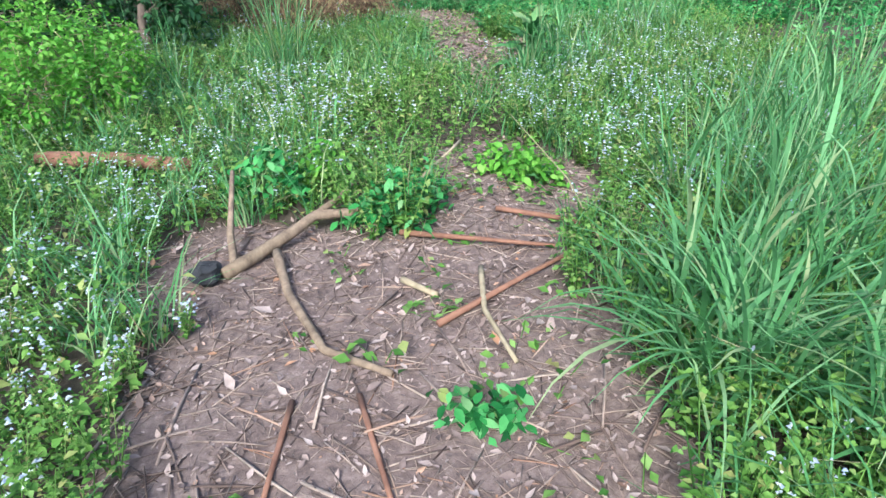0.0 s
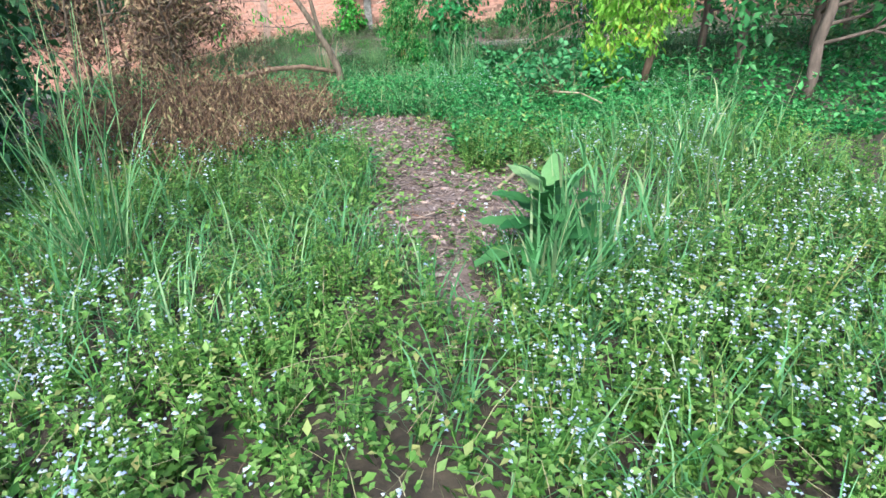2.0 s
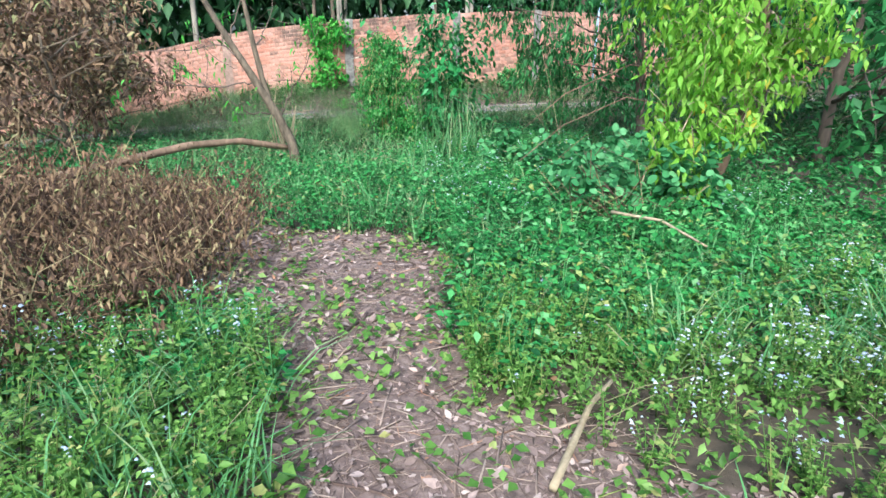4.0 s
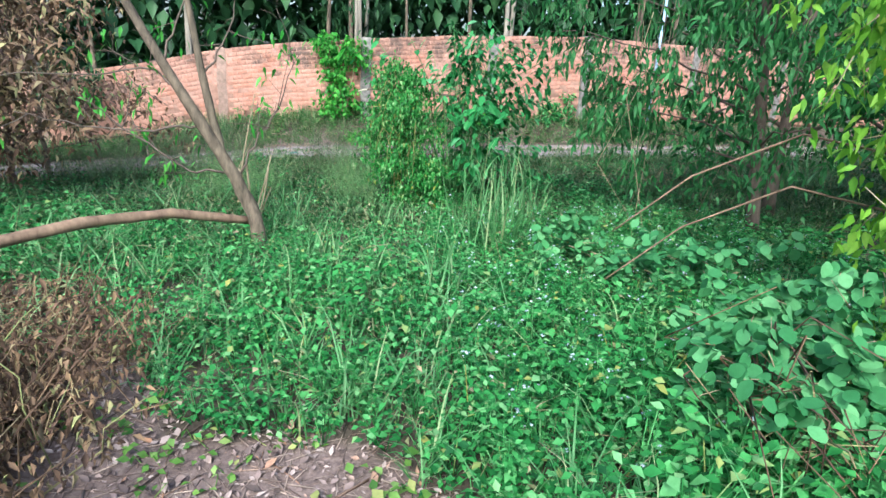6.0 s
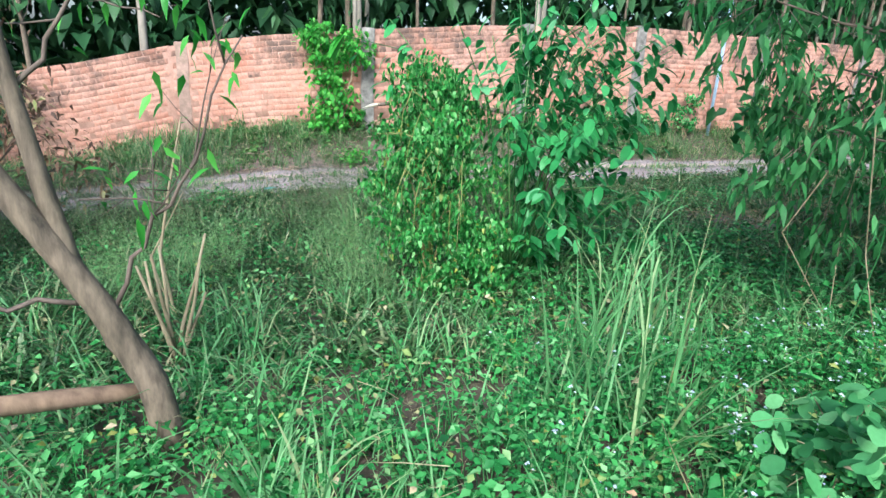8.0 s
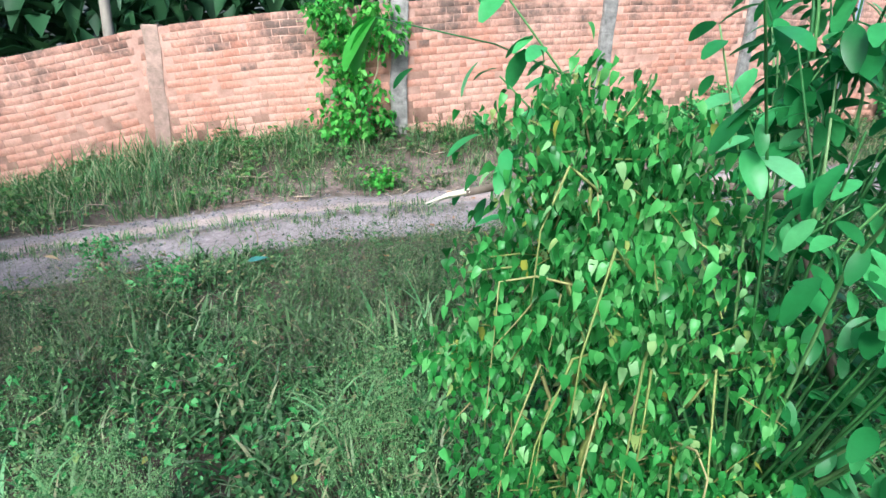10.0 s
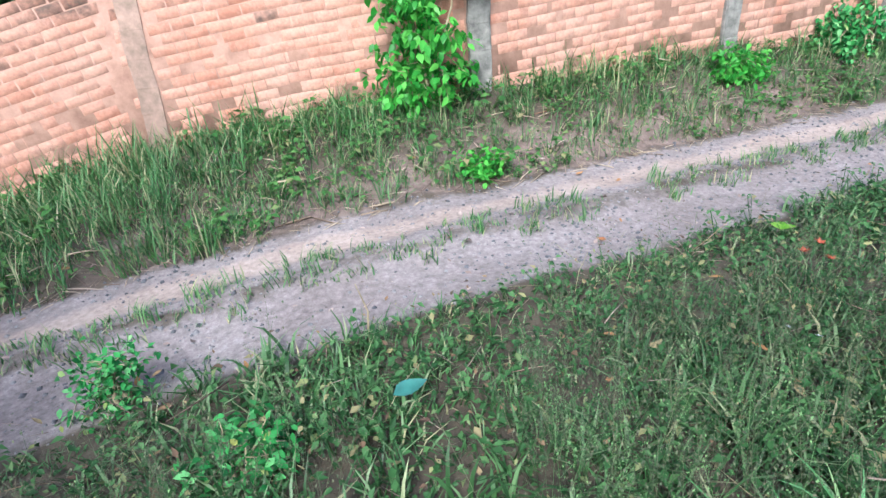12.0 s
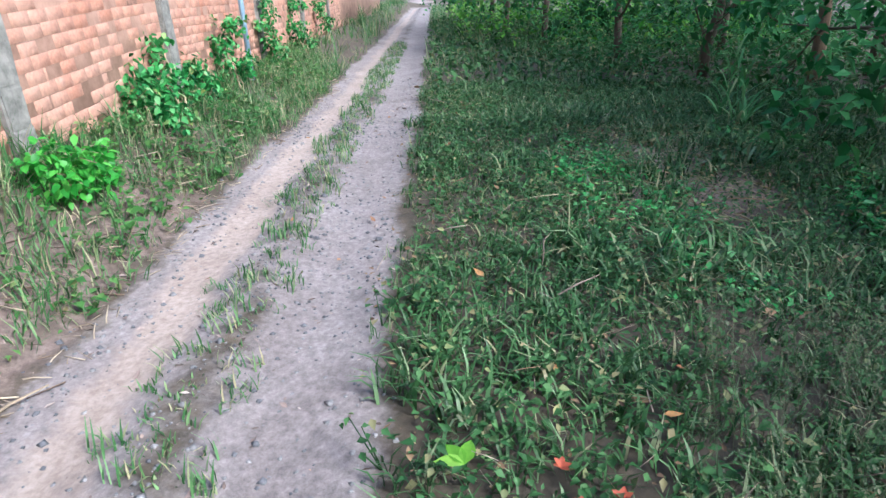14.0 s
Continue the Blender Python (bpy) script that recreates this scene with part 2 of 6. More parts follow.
M_EARTH = ground_mat()
M_BRICK = brick_mat("brick", False)
M_BRICKTOP = brick_mat("weathered_or_shaded_brick", True)
M_MORTAR = plain_mat("mortar", (0.24, 0.13, 0.09), (0.50, 0.30, 0.225), 5)
M_CONCRETE = plain_mat("concrete", (0.10, 0.095, 0.085), (0.34, 0.32, 0.29), 11)
M_SMEAR = plain_mat("smeared_mortar", (0.22, 0.16, 0.12), (0.50, 0.33, 0.26), 9)
M_STONE = plain_mat("gravel_stone", (0.09, 0.085, 0.09), (0.34, 0.32, 0.32), 30)
M_SLATE = plain_mat("slate_gravel", (0.05, 0.05, 0.06), (0.20, 0.195, 0.21), 30)
M_RED = plain_mat("red_petal", (0.26, 0.04, 0.02), (0.45, 0.10, 0.04), 40, 0.7)
M_BLUE = plain_mat("pale_blue_paint", (0.30, 0.45, 0.62), (0.45, 0.60, 0.75), 12, 0.5)
M_BLACK = plain_mat("charred_stump", (0.012, 0.012, 0.014), (0.05, 0.05, 0.055), 20)
M_PLASTIC = plain_mat("white_wrapper", (0.30, 0.33, 0.36), (0.50, 0.53, 0.56), 20, 0.5)
M_TEAL = plain_mat("teal_leaf_scrap", (0.03, 0.12, 0.10), (0.05, 0.18, 0.15), 20, 0.6)


# ---- mesh tools ----
def mesh_of(name, v, t, mat, smooth=False):
    v, t = np.ascontiguousarray(v, dtype=np.float32), np.ascontiguousarray(t, dtype=np.int32)
    me = bpy.data.meshes.new(name)
    me.vertices.add(len(v))
    me.vertices.foreach_set("co", v.ravel())
    me.loops.add(t.size)
    me.loops.foreach_set("vertex_index", t.ravel())
    me.polygons.add(len(t))
    me.polygons.foreach_set("loop_start", np.arange(0, t.size, t.shape[1], dtype=np.int32))
    me.update(calc_edges=True)
    if smooth:
        me.polygons.foreach_set("use_smooth", np.ones(len(t), dtype=bool))
    me.materials.append(mat)
    return me


def thing(name, geo, mat, label, category, group="", kind="", smooth=False, at=None):
    """One top-level object from (verts, tris)."""
    ob = new(name, mesh_of(name, geo[0], geo[1], mat, smooth))
    if at is not None:
        ob.location = at
    return tagged(ob, label, category, group, kind)


def holder(name, at, label, category, group=""):
    ob = new(name)
    ob.empty_display_size = 0.1
    ob.location = at
    return tagged(ob, label, category, group)


def part(name, geo, mat, parent, label="", smooth=False):
    ob = new(name, mesh_of(name, geo[0], geo[1], mat, smooth))
    ob.parent = parent
    return tagged(ob, label) if label else ob


def join(*geos):
    vs, ts, n = [], [], 0
    for v, t in geos:
        if len(v):
            vs.append(v)
            ts.append(t + n)
            n += len(v)
    return np.concatenate(vs), np.concatenate(ts)


def moved(geo, at):
    return geo[0] + np.asarray(at, dtype=float), geo[1]


def rot(yaw, pitch, roll):
    """Turns, one for each entry: roll about the leaf's own length (x), then pitch up, then yaw."""
    cy, sy, cp, sp, cr, sr = np.cos(yaw), np.sin(yaw), np.cos(pitch), np.sin(pitch), np.cos(roll), np.sin(roll)
    o, z = np.ones_like(cy), np.zeros_like(cy)
    rz = np.stack([np.stack([cy, -sy, z], -1), np.stack([sy, cy, z], -1), np.stack([z, z, o], -1)], -2)
    ry = np.stack([np.stack([cp, z, -sp], -1), np.stack([z, o, z], -1), np.stack([sp, z, cp], -1)], -2)
    rx = np.stack([np.stack([o, z, z], -1), np.stack([z, cr, -sr], -1), np.stack([z, sr, cr], -1)], -2)
    return rz @ ry @ rx


def spread(geo, pos, yaw, pitch=None, roll=None, scale=None):
    """Many copies of geo in one mesh."""
    n = len(pos)
    pitch = np.zeros(n) if pitch is None else pitch
    roll = np.zeros(n) if roll is None else roll
    scale = np.ones(n) if scale is None else scale
    v = np.einsum("nij,kj->nki", rot(yaw, pitch, roll), geo[0]) * np.reshape(scale, (n, 1, 1)) + np.asarray(pos)[:, None, :]
    t = geo[1][None] + (np.arange(n) * len(geo[0]))[:, None, None]
    return v.reshape(-1, 3), t.reshape(-1, geo[1].shape[1])


def leaf(length, width, shape="ovate", fold=0.2, droop=0.15, n=3):
    """A leaf along x with a fold at its rib."""
    u = np.linspace(0, 1, n + 1)
    if shape == "ovate":
        w = np.sin(np.pi * np.clip(u, 0, 1) ** 0.75) ** 0.9
    elif shape == "heart":
        w = np.where(u < 0.28, 0.75 + 0.9 * u, (1 - u) ** 0.8 * 1.3)
    elif shape == "lance":
        w = np.sin(np.pi * u ** 0.6)
    else:
        w = np.sin(np.pi * np.clip(u * 0.94 + 0.03, 0, 1)) ** 0.6
    w = w * width / 2 / max(w.max(), 1e-6)
    x, z = u * length, -droop * length * u ** 2
    mid = np.stack([x, 0 * x, z], -1)
    left = np.stack([x, w, z + fold * w], -1)
    right = np.stack([x, -w, z + fold * w], -1)
    v = np.concatenate([mid, left, right])
    t, k = [], n + 1
    for i in range(n):
        t += [(i, i + 1, k + i + 1), (i, k + i + 1, k + i), (i, 2 * k + i + 1, i + 1), (i, 2 * k + i, 2 * k + i + 1)]
    t = np.array(t)
    area = np.linalg.norm(np.cross(v[t[:, 1]] - v[t[:, 0]], v[t[:, 2]] - v[t[:, 0]]), axis=1)
    return v, t[area > 1e-7 * length * length]


def small_leaf(width, fold=0.25, droop=0.25):
    """A small folded leaf of two faces, one long."""
    v = np.array([(0, 0, 0), (0.42, width / 2, fold * width / 2), (1, 0, -droop), (0.42, -width / 2, fold * width / 2)])
    return v, np.array([(0, 2, 1), (0, 3, 2)])


def blade(length, width, bend, n=4, start=1.35):
    """A grass blade from the origin, rising along z and arching over towards x."""
    ang = start - bend * np.linspace(0, 1, n + 1) ** 1.5
    step = length / n
    x = np.concatenate([[0], np.cumsum(np.cos(ang[:-1]) * step)])
    z = np.concatenate([[0], np.cumsum(np.sin(ang[:-1]) * step)])
    w = width / 2 * np.array([0.7, *np.sin(np.pi * (0.25 + 0.75 * np.linspace(0, 1, n + 1)[1:]))])
    w[-1] = 0.0006
    v = np.concatenate([np.stack([x, w, z], -1), np.stack([x, -w, z], -1)])
    k = n + 1
    t = [q for i in range(n) for q in ((i, k + i, k + i + 1), (i, k + i + 1, i + 1))]
    return v, np.array(t)


def tube(points, radii, sides=6, wobble=0.0):
    p = np.asarray(points, dtype=float)
    r = np.asarray(radii, dtype=float)
    tan = np.gradient(p, axis=0)
    tan /= np.linalg.norm(tan, axis=1)[:, None] + 1e-9
    ref = np.array([0.0, 0.0, 1.0]) if abs(tan[:, 2]).mean() < 0.8 else np.array([1.0, 0.0, 0.0])
    a = np.cross(tan, ref)
    a /= np.linalg.norm(a, axis=1)[:, None] + 1e-9
    b = np.cross(tan, a)
    th = np.linspace(0, 2 * np.pi, sides, endpoint=False)
    rr = r[:, None] * (1 + wobble * rng.standard_normal((len(p), sides)))
    v = (p[:, None] + (a[:, None] * np.cos(th)[None, :, None] + b[:, None] * np.sin(th)[None, :, None]) * rr[..., None]).reshape(-1, 3)
    t = []
    for i in range(len(p) - 1):
        for j in range(sides):
            q, s = i * sides + j, i * sides + (j + 1) % sides
            t += [(q, s, s + sides), (q, s + sides, q + sides)]
    n = len(v)
    v = np.concatenate([v, p[:1], p[-1:]])
    for j in range(sides):
        t += [(n, (j + 1) % sides, j), (n + 1, n - sides + j, n - sides + (j + 1) % sides)]
    return v, np.array(t)


def curve_pts(a, b, n, sag=0.0, jig=0.0):
    a, b = np.asarray(a, float), np.asarray(b, float)
    u = np.linspace(0, 1, n)[:, None]
    p = a + (b - a) * u
    p[:, 2] += sag * 4 * u[:, 0] * (1 - u[:, 0])
    if jig:
        p[1:-1] += rng.normal(0, jig, (n - 2, 3))
    return p


# ---- lie of the land ----
WALL = np.array([(-15.0, 6.8), (-8.0, 8.2), (-4.15, 8.85), (-1.3, 8.75), (1.4, 9.3), (10.0, 11.55), (26.0, 15.75)])
TOP = np.array([(-15.0, -0.4), (-8.0, 0.62), (-6.85, 0.88), (-5.3, 1.18), (-4.0, 1.5), (-2.8, 1.68), (-1.3, 1.85), (0.4, 2.02), (2.4, 2.15), (3.5, 2.2), (26.0, 2.2)])
FOOT = np.array([(-15.0, -1.6), (-8.0, -0.7), (-7.0, -0.5), (-5.5, -0.27), (-4.4, 0.0), (-3.3, 0.27), (-2.4, 0.36), (-1.3, 0.43), (0.0, 0.47), (1.2, 0.49), (3.5, 0.42), (26.0, 0.42)])
BETA = radians(75.35)
CB, SB = math.cos(BETA), math.sin(BETA)
EDGE_NEAR, MIDDLE, EDGE_FAR = -6.32, -7.06, -7.67


def wavy(x, y, s, seed):
    r = np.random.default_rng(seed)
    out = 0
    for _ in range(5):
        a, k, p = r.uniform(0, 6.28), r.uniform(0.6, 1.7) * s, r.uniform(0, 6.28)
        out = out + np.sin((x * math.cos(a) + y * math.sin(a)) * k + p)
    return out / 5


def step(a, b, v):
    u = np.clip((v - a) / (b - a), 0, 1)
    return u * u * (3 - 2 * u)


def ground_z(x, y):
    x, y = np.asarray(x, float), np.asarray(y, float)
    yw = np.interp(x, WALL[:, 0], WALL[:, 1])
    yf = (x * CB - EDGE_FAR) / SB
    yn = (x * CB - EDGE_NEAR) / SB
    zr = np.interp(x, [-14, -8, -4, -2, 0], [-1.1, -0.45, -0.14, 0, 0])
    zf = np.interp(x, FOOT[:, 0], FOOT[:, 1])
    up = step(0.0, 1.0, (y - yf) / np.maximum(yw - yf, 0.3))
    z = zr + (zf - zr) * up
    z = np.where(y < yn, zr * step(-3.5, 0, y - yn), z)
    off = x * CB - y * SB
    mid = np.exp(-((off - MIDDLE) / 0.13) ** 2) * 0.03
    rut = -0.025 * (np.exp(-((off + 6.68) / 0.16) ** 2) + np.exp(-((off + 7.42) / 0.14) ** 2))
    rough = 0.02 * wavy(x, y, 1.6, 3) + 0.008 * wavy(x, y, 7, 4)
    on_road = step(-7.8, -7.6, off) * (1 - step(-6.4, -6.2, off))
    return z + mid + rut + rough * (1 - 0.8 * on_road)


def blob(x, y, cx, cy, rx, ry, turn=0.0):
    c, s = math.cos(turn), math.sin(turn)
    dx, dy = x - cx, y - cy
    return 1 - np.hypot((dx * c + dy * s) / rx, (-dx * s + dy * c) / ry)


def bare(x, y):
    """Above 0 on the mulched clearings and the trodden line between them."""
    wob = 0.22 * wavy(x, y, 2.6, 11)
    a = np.maximum(blob(x, y, -2.65, -9.75, 0.95, 1.35), blob(x, y, -3.3, -8.75, 0.55, 0.5))
    b = blob(x, y, -1.85, -7.85, 0.5, 0.7, 0.2)
    c = blob(x, y, -1.25, -4.4, 0.85, 0.95)
    c2 = blob(x, y, -0.55, -4.6, 0.75, 0.45)
    d = blob(x, y, -1.6, -2.7, 0.52, 1.6)
    e = blob(x, y, -1.75, -1.75, 0.85, 0.75)
    f = blob(x, y, -2.6, -1.6, 0.55, 1.2)
    g = blob(x, y, -1.6, -5.5, 0.14, 0.7)
    h = blob(x, y, -2.05, -8.45, 0.4, 0.6)
    return np.maximum.reduce([a, b, c, c2, d, e, f, g, h]) + wob * 0.6 + 0.12 * wavy(x, y, 9, 12)


def road_off(x, y):
    return x * CB - y * SB + 0.05 * wavy(x, y, 1.3, 21) + 0.06 * wavy(x, y, 5.5, 22)


# ---- ground ----
def build_ground():
    def axis(lo, hi, fine, far):
        inner = np.arange(lo, hi + 1e-6, fine)
        out = np.geomspace(0.3, far, 14)
        return np.concatenate([lo - out[::-1], inner, hi + out])

    xs, ys = axis(-9, 10, 0.14, 70), axis(-12.5, 11.5, 0.14, 70)
    xs = np.concatenate([xs[xs <= 10], np.arange(10.2, 40, 0.25), [46, 55, 66, 80]])
    ys = np.concatenate([ys[ys <= 11.5], np.arange(11.65, 20, 0.16), [22, 26, 32, 40, 55, 80]])
    gx, gy = np.meshgrid(xs, ys)
    v = np.stack([gx, gy, ground_z(gx, gy)], -1).reshape(-1, 3)
    nx = len(xs)
    i, j = np.meshgrid(np.arange(nx - 1), np.arange(len(ys) - 1))
    q = (j * nx + i).ravel()
    quads = np.stack([q, q + 1, q + nx + 1, q + nx], -1)
    ob = thing("ground", (v, quads), M_EARTH, "brown earth with mulch clearings and a two-track sandy lane", "ground", kind="structure", smooth=True)
    x, y = v[:, 0], v[:, 1]
    off = road_off(x, y)
    grit = step(-7.85, -7.6, off) * (1 - step(-6.5, -6.25, off))
    litter = 0.6 * step(-8.6, -8.1, off) * (1 - step(-7.8, -7.6, off)) * step(-5.0, -3.5, x) * (1 - step(1.5, 3.0, x))
    strip = np.exp(-((off - MIDDLE) / 0.11) ** 2)
    sand = np.exp(-((off + 7.40) / 0.16) ** 2) * (0.85 + 0.4 * wavy(x, y, 1.2, 33))
    grit = grit * (0.85 + 0.25 * wavy(x, y, 2.2, 34))
    far_patch = 0.8 * step(0, 0.3, blob(x, y, 3.3, 5.3, 1.3, 0.8))
    for name, value in (("mulch", np.clip(step(-0.12, 0.2, bare(x, y)) + litter + far_patch, 0, 1)), ("grit", np.clip(grit - 0.4 * strip, 0, 1)), ("sand", np.clip(sand, 0, 1))):
        a = ob.data.attributes.new(name, "FLOAT", "POINT")
        a.data.foreach_set("value", np.ascontiguousarray(value, dtype=np.float32))


build_ground()


# ---- brick wall ----
def wall_at(s):
    """Place, heading and slope at the length s along the wall's line."""
    seg = np.hypot(*np.diff(WALL, axis=0).T)
    cum = np.concatenate([[0], np.cumsum(seg)])
    x, y = np.interp(s, cum, WALL[:, 0]), np.interp(s, cum, WALL[:, 1])
    x2, y2 = np.interp(s + 0.05, cum, WALL[:, 0]), np.interp(s + 0.05, cum, WALL[:, 1])
    top = np.interp(x, TOP[:, 0], TOP[:, 1])
    top2 = np.interp(x2, TOP[:, 0], TOP[:, 1])
    return x, y, math.atan2(y2 - y, x2 - x), math.atan2(top2 - top, 0.05), top, np.interp(x, FOOT[:, 0], FOOT[:, 1])


def bevel_box(lx, ly, lz, c):
    """A box with its front edges cut off."""
    x, y, z = lx / 2, ly / 2, lz / 2
    v = [(-x, y, -z), (x, y, -z), (x, y, z), (-x, y, z), (-x, -y + c, -z), (x, -y + c, -z), (x, -y + c, z), (-x, -y + c, z),
         (-x + c, -y, -z + c), (x - c, -y, -z + c), (x - c, -y, z - c), (-x + c, -y, z - c)]
    q = [(0, 3, 2, 1), (0, 1, 5, 4), (1, 2, 6, 5), (2, 3, 7, 6), (3, 0, 4, 7), (4, 5, 9, 8), (5, 6, 10, 9), (6, 7, 11, 10), (7, 4, 8, 11), (8, 9, 10, 11)]
    return np.array(v), np.array(q)


POST_X = (-7.0, -3.97, -1.3, 1.25, 3.45, 6.4, 9.2, 12.0)
PITCH_X, PITCH_Z = 0.182, 0.083


def build_wall():
    total = float(np.hypot(*np.diff(WALL, axis=0).T).sum())
    ss = np.arange(0, total, 0.1)
    rows = [wall_at(s) for s in ss]
    v = []
    for x, y, h, _, top, foot in rows:
        nx, ny = -math.sin(h), math.cos(h)
        for dx, z in ((-0.05, foot - 0.4), (-0.05, top - 0.012), (0.05, top - 0.012), (0.05, foot - 0.4)):
            v.append((x + nx * dx, y + ny * dx, z))
    q = [(4 * i + k, 4 * i + 4 + k, 4 * i + 4 + (k + 1) % 4, 4 * i + (k + 1) % 4) for i in range(len(rows) - 1) for k in range(4)]
    wall = thing("wall_brick", (np.array(v), np.array(q)), M_MORTAR, "curving wall of weathered orange-red bricks between concrete posts", "wall", kind="structure")
    shapes = [bevel_box(PITCH_X - 0.007 + d, 0.1035, PITCH_Z - 0.0065 + e, 0.001) for d, e in ((0, 0), (0.003, -0.002), (-0.005, 0.001))]
    shapes += [bevel_box(PITCH_X - 0.0025 + d, 0.1012, PITCH_Z - 0.003 + e, 0.0008) for d, e in ((0, 0), (0.001, -0.001), (-0.002, 0.0005))]
    meshes = {(k, m.name): mesh_of("brick", *shapes[k], m) for k in range(6) for m in (M_BRICK, M_BRICKTOP)}
    rest, rest_top = [], []
    for r in range(21):
        n = int(total / PITCH_X)
        for i in range(n):
            s = (i + 0.5 * (r % 2) + 0.25) * PITCH_X
            x, y, h, slope, top, foot = wall_at(s)
            z = top - (r + 0.5) * PITCH_Z
            if z < foot - 0.12 or x > 14 or x < -12 or any(abs(x - p) < 0.11 for p in POST_X):
                continue
            if r == 0 and rng.random() < 0.03:
                continue
            m = pose(x, y, z) @ Matrix.Rotation(h, 4, "Z") @ Matrix.Rotation(-slope, 4, "Y") @ pose(0, rng.normal(0, 0.0008), rng.normal(0, 0.002), 0, 0, rng.normal(0, 0.2))
            k = int(rng.integers(3)) + (3 if r > 7 and rng.random() < 0.85 else 0)
            # Stained top courses; two more rows right of -1.2 darken the shaded stretch.
            worn_or_shaded = r < (4.5 if x < -1.2 else 6.5) + 4.0 * float(wavy(s * 1.0, r * 0.15, 2.2, 55)) + rng.normal(0, 0.5)
            if -3.6 < x < -0.35:
                ob = new("brick", meshes[k, (M_BRICKTOP if worn_or_shaded else M_BRICK).name])
                ob.parent = wall
                ob.matrix_basis = m
            else:
                a = np.array(m)
                (rest_top if worn_or_shaded else rest).append((shapes[k][0] @ a[:3, :3].T + a[:3, 3], shapes[k][1]))
    for geos, m in ((rest, M_BRICK), (rest_top, M_BRICKTOP)):
        ob = part("brick_course", join(*geos), m, wall)
        tagged(ob, kind="stuff")


def build_post(x, tall=0.0):
    y = float(np.interp(x, WALL[:, 0], WALL[:, 1]))
    top, foot = float(np.interp(x, TOP[:, 0], TOP[:, 1])), float(np.interp(x, FOOT[:, 0], FOOT[:, 1]))
    h = math.atan2(float(np.interp(x + 0.2, WALL[:, 0], WALL[:, 1]) - np.interp(x - 0.2, WALL[:, 0], WALL[:, 1])), 0.4)
    bm = bmesh.new()
    bmesh.ops.create_cube(bm, size=1)
    bmesh.ops.scale(bm, vec=(0.19, 0.19, top - foot + 0.36), verts=bm.verts)
    bmesh.ops.subdivide_edges(bm, edges=[e for e in bm.edges if abs(e.verts[0].co.z - e.verts[1].co.z) > 0.5], cuts=7)
    bmesh.ops.bevel(bm, geom=bm.edges[:], offset=0.012, segments=2, affect="EDGES")
    for vert in bm.verts:
        vert.co.x += 0.008 * math.sin(vert.co.z * 9 + x) + random.uniform(-0.003, 0.003)
        vert.co.y += random.uniform(-0.003, 0.003)
    me = bpy.data.meshes.new("wall_post")
    bm.to_mesh(me)
    bm.free()
    me.materials.append(M_SMEAR if x < -3 else M_CONCRETE)
    ob = new("wall_post", me)
    ob.matrix_basis = pose(x, y + (0.035 if x < -3 else 0.0), (top + foot) / 2 - 0.16, 0, 0, math.degrees(h))
    tagged(ob, "crumbling mortar-smeared post flush with the brick wall" if x < -3 else "rough grey concrete post set in the brick wall", "post", "wall posts")


for px in POST_X:
    build_post(px)


# ---- plant shapes ----
def u(a, b, n=None):
    return rng.uniform(a, b, n)


def weed_shape(h, leaves=(0.032, 0.07), stems=3, shape="ovate"):
    """A leafy weed with several stems: leaf geometry, and the tips where flowers sit."""
    geos, tips = [], []
    lf = small_leaf(0.62)
    for _ in range(stems):
        a, lean = u(0, 6.28), u(0.05, 0.35)
        hh = h * u(0.7, 1.0)
        end = np.array([math.cos(a) * lean * hh, math.sin(a) * lean * hh, hh])
        geos.append(tube([(0, 0, 0), end], (0.0038, 0.002), 3))
        k = 10
        f = np.repeat(np.linspace(0.2, 1.0, k), 2)
        pos = end * f[:, None] + rng.normal(0, 0.018, (2 * k, 3))
        yaw = np.repeat(u(0, 6.28, k), 2) + np.tile([0, np.pi], k) + u(-0.3, 0.3, 2 * k)
        size = u(*leaves, 2 * k) * (1.15 - 0.5 * f)
        geos.append(spread(lf, pos, yaw, u(-0.2, 0.7, 2 * k), u(-0.4, 0.4, 2 * k), size))
        tips.append(end)
    return join(*geos), np.array(tips)


def cover_shape(h, size=(0.05, 0.085), n=14, seg=2):
    lf = leaf(1.0, 0.68, "ovate", 0.25, 0.3, seg) if seg > 1 else small_leaf(0.7, 0.25, 0.3)
    r = u(0.02, 0.13, n)
    a = u(0, 6.28, n)
    pos = np.stack([r * np.cos(a), r * np.sin(a), h * u(0.3, 1.0, n)], -1)
    g = [spread(lf, pos, u(0, 6.28, n), u(-0.35, 0.5, n), u(-0.5, 0.5, n), u(*size, n))]
    for k in range(0, n, 5):
        g.append(tube([(0, 0, 0), pos[k]], (0.003, 0.002), 3))
    return join(*g)


def tuft_shape(n, h, width, bend=(0.5, 1.8), base=0.05, seg=3):
    g = []
    for _ in range(n):
        b = blade(h * u(0.55, 1.1), width * u(0.7, 1.2), u(*bend), seg, u(0.9, 1.5))
        a = u(0, 6.28)
        g.append(spread(b, np.array([[base * u(-1, 1), base * u(-1, 1), 0]]), np.array([a])))
    return join(*g)


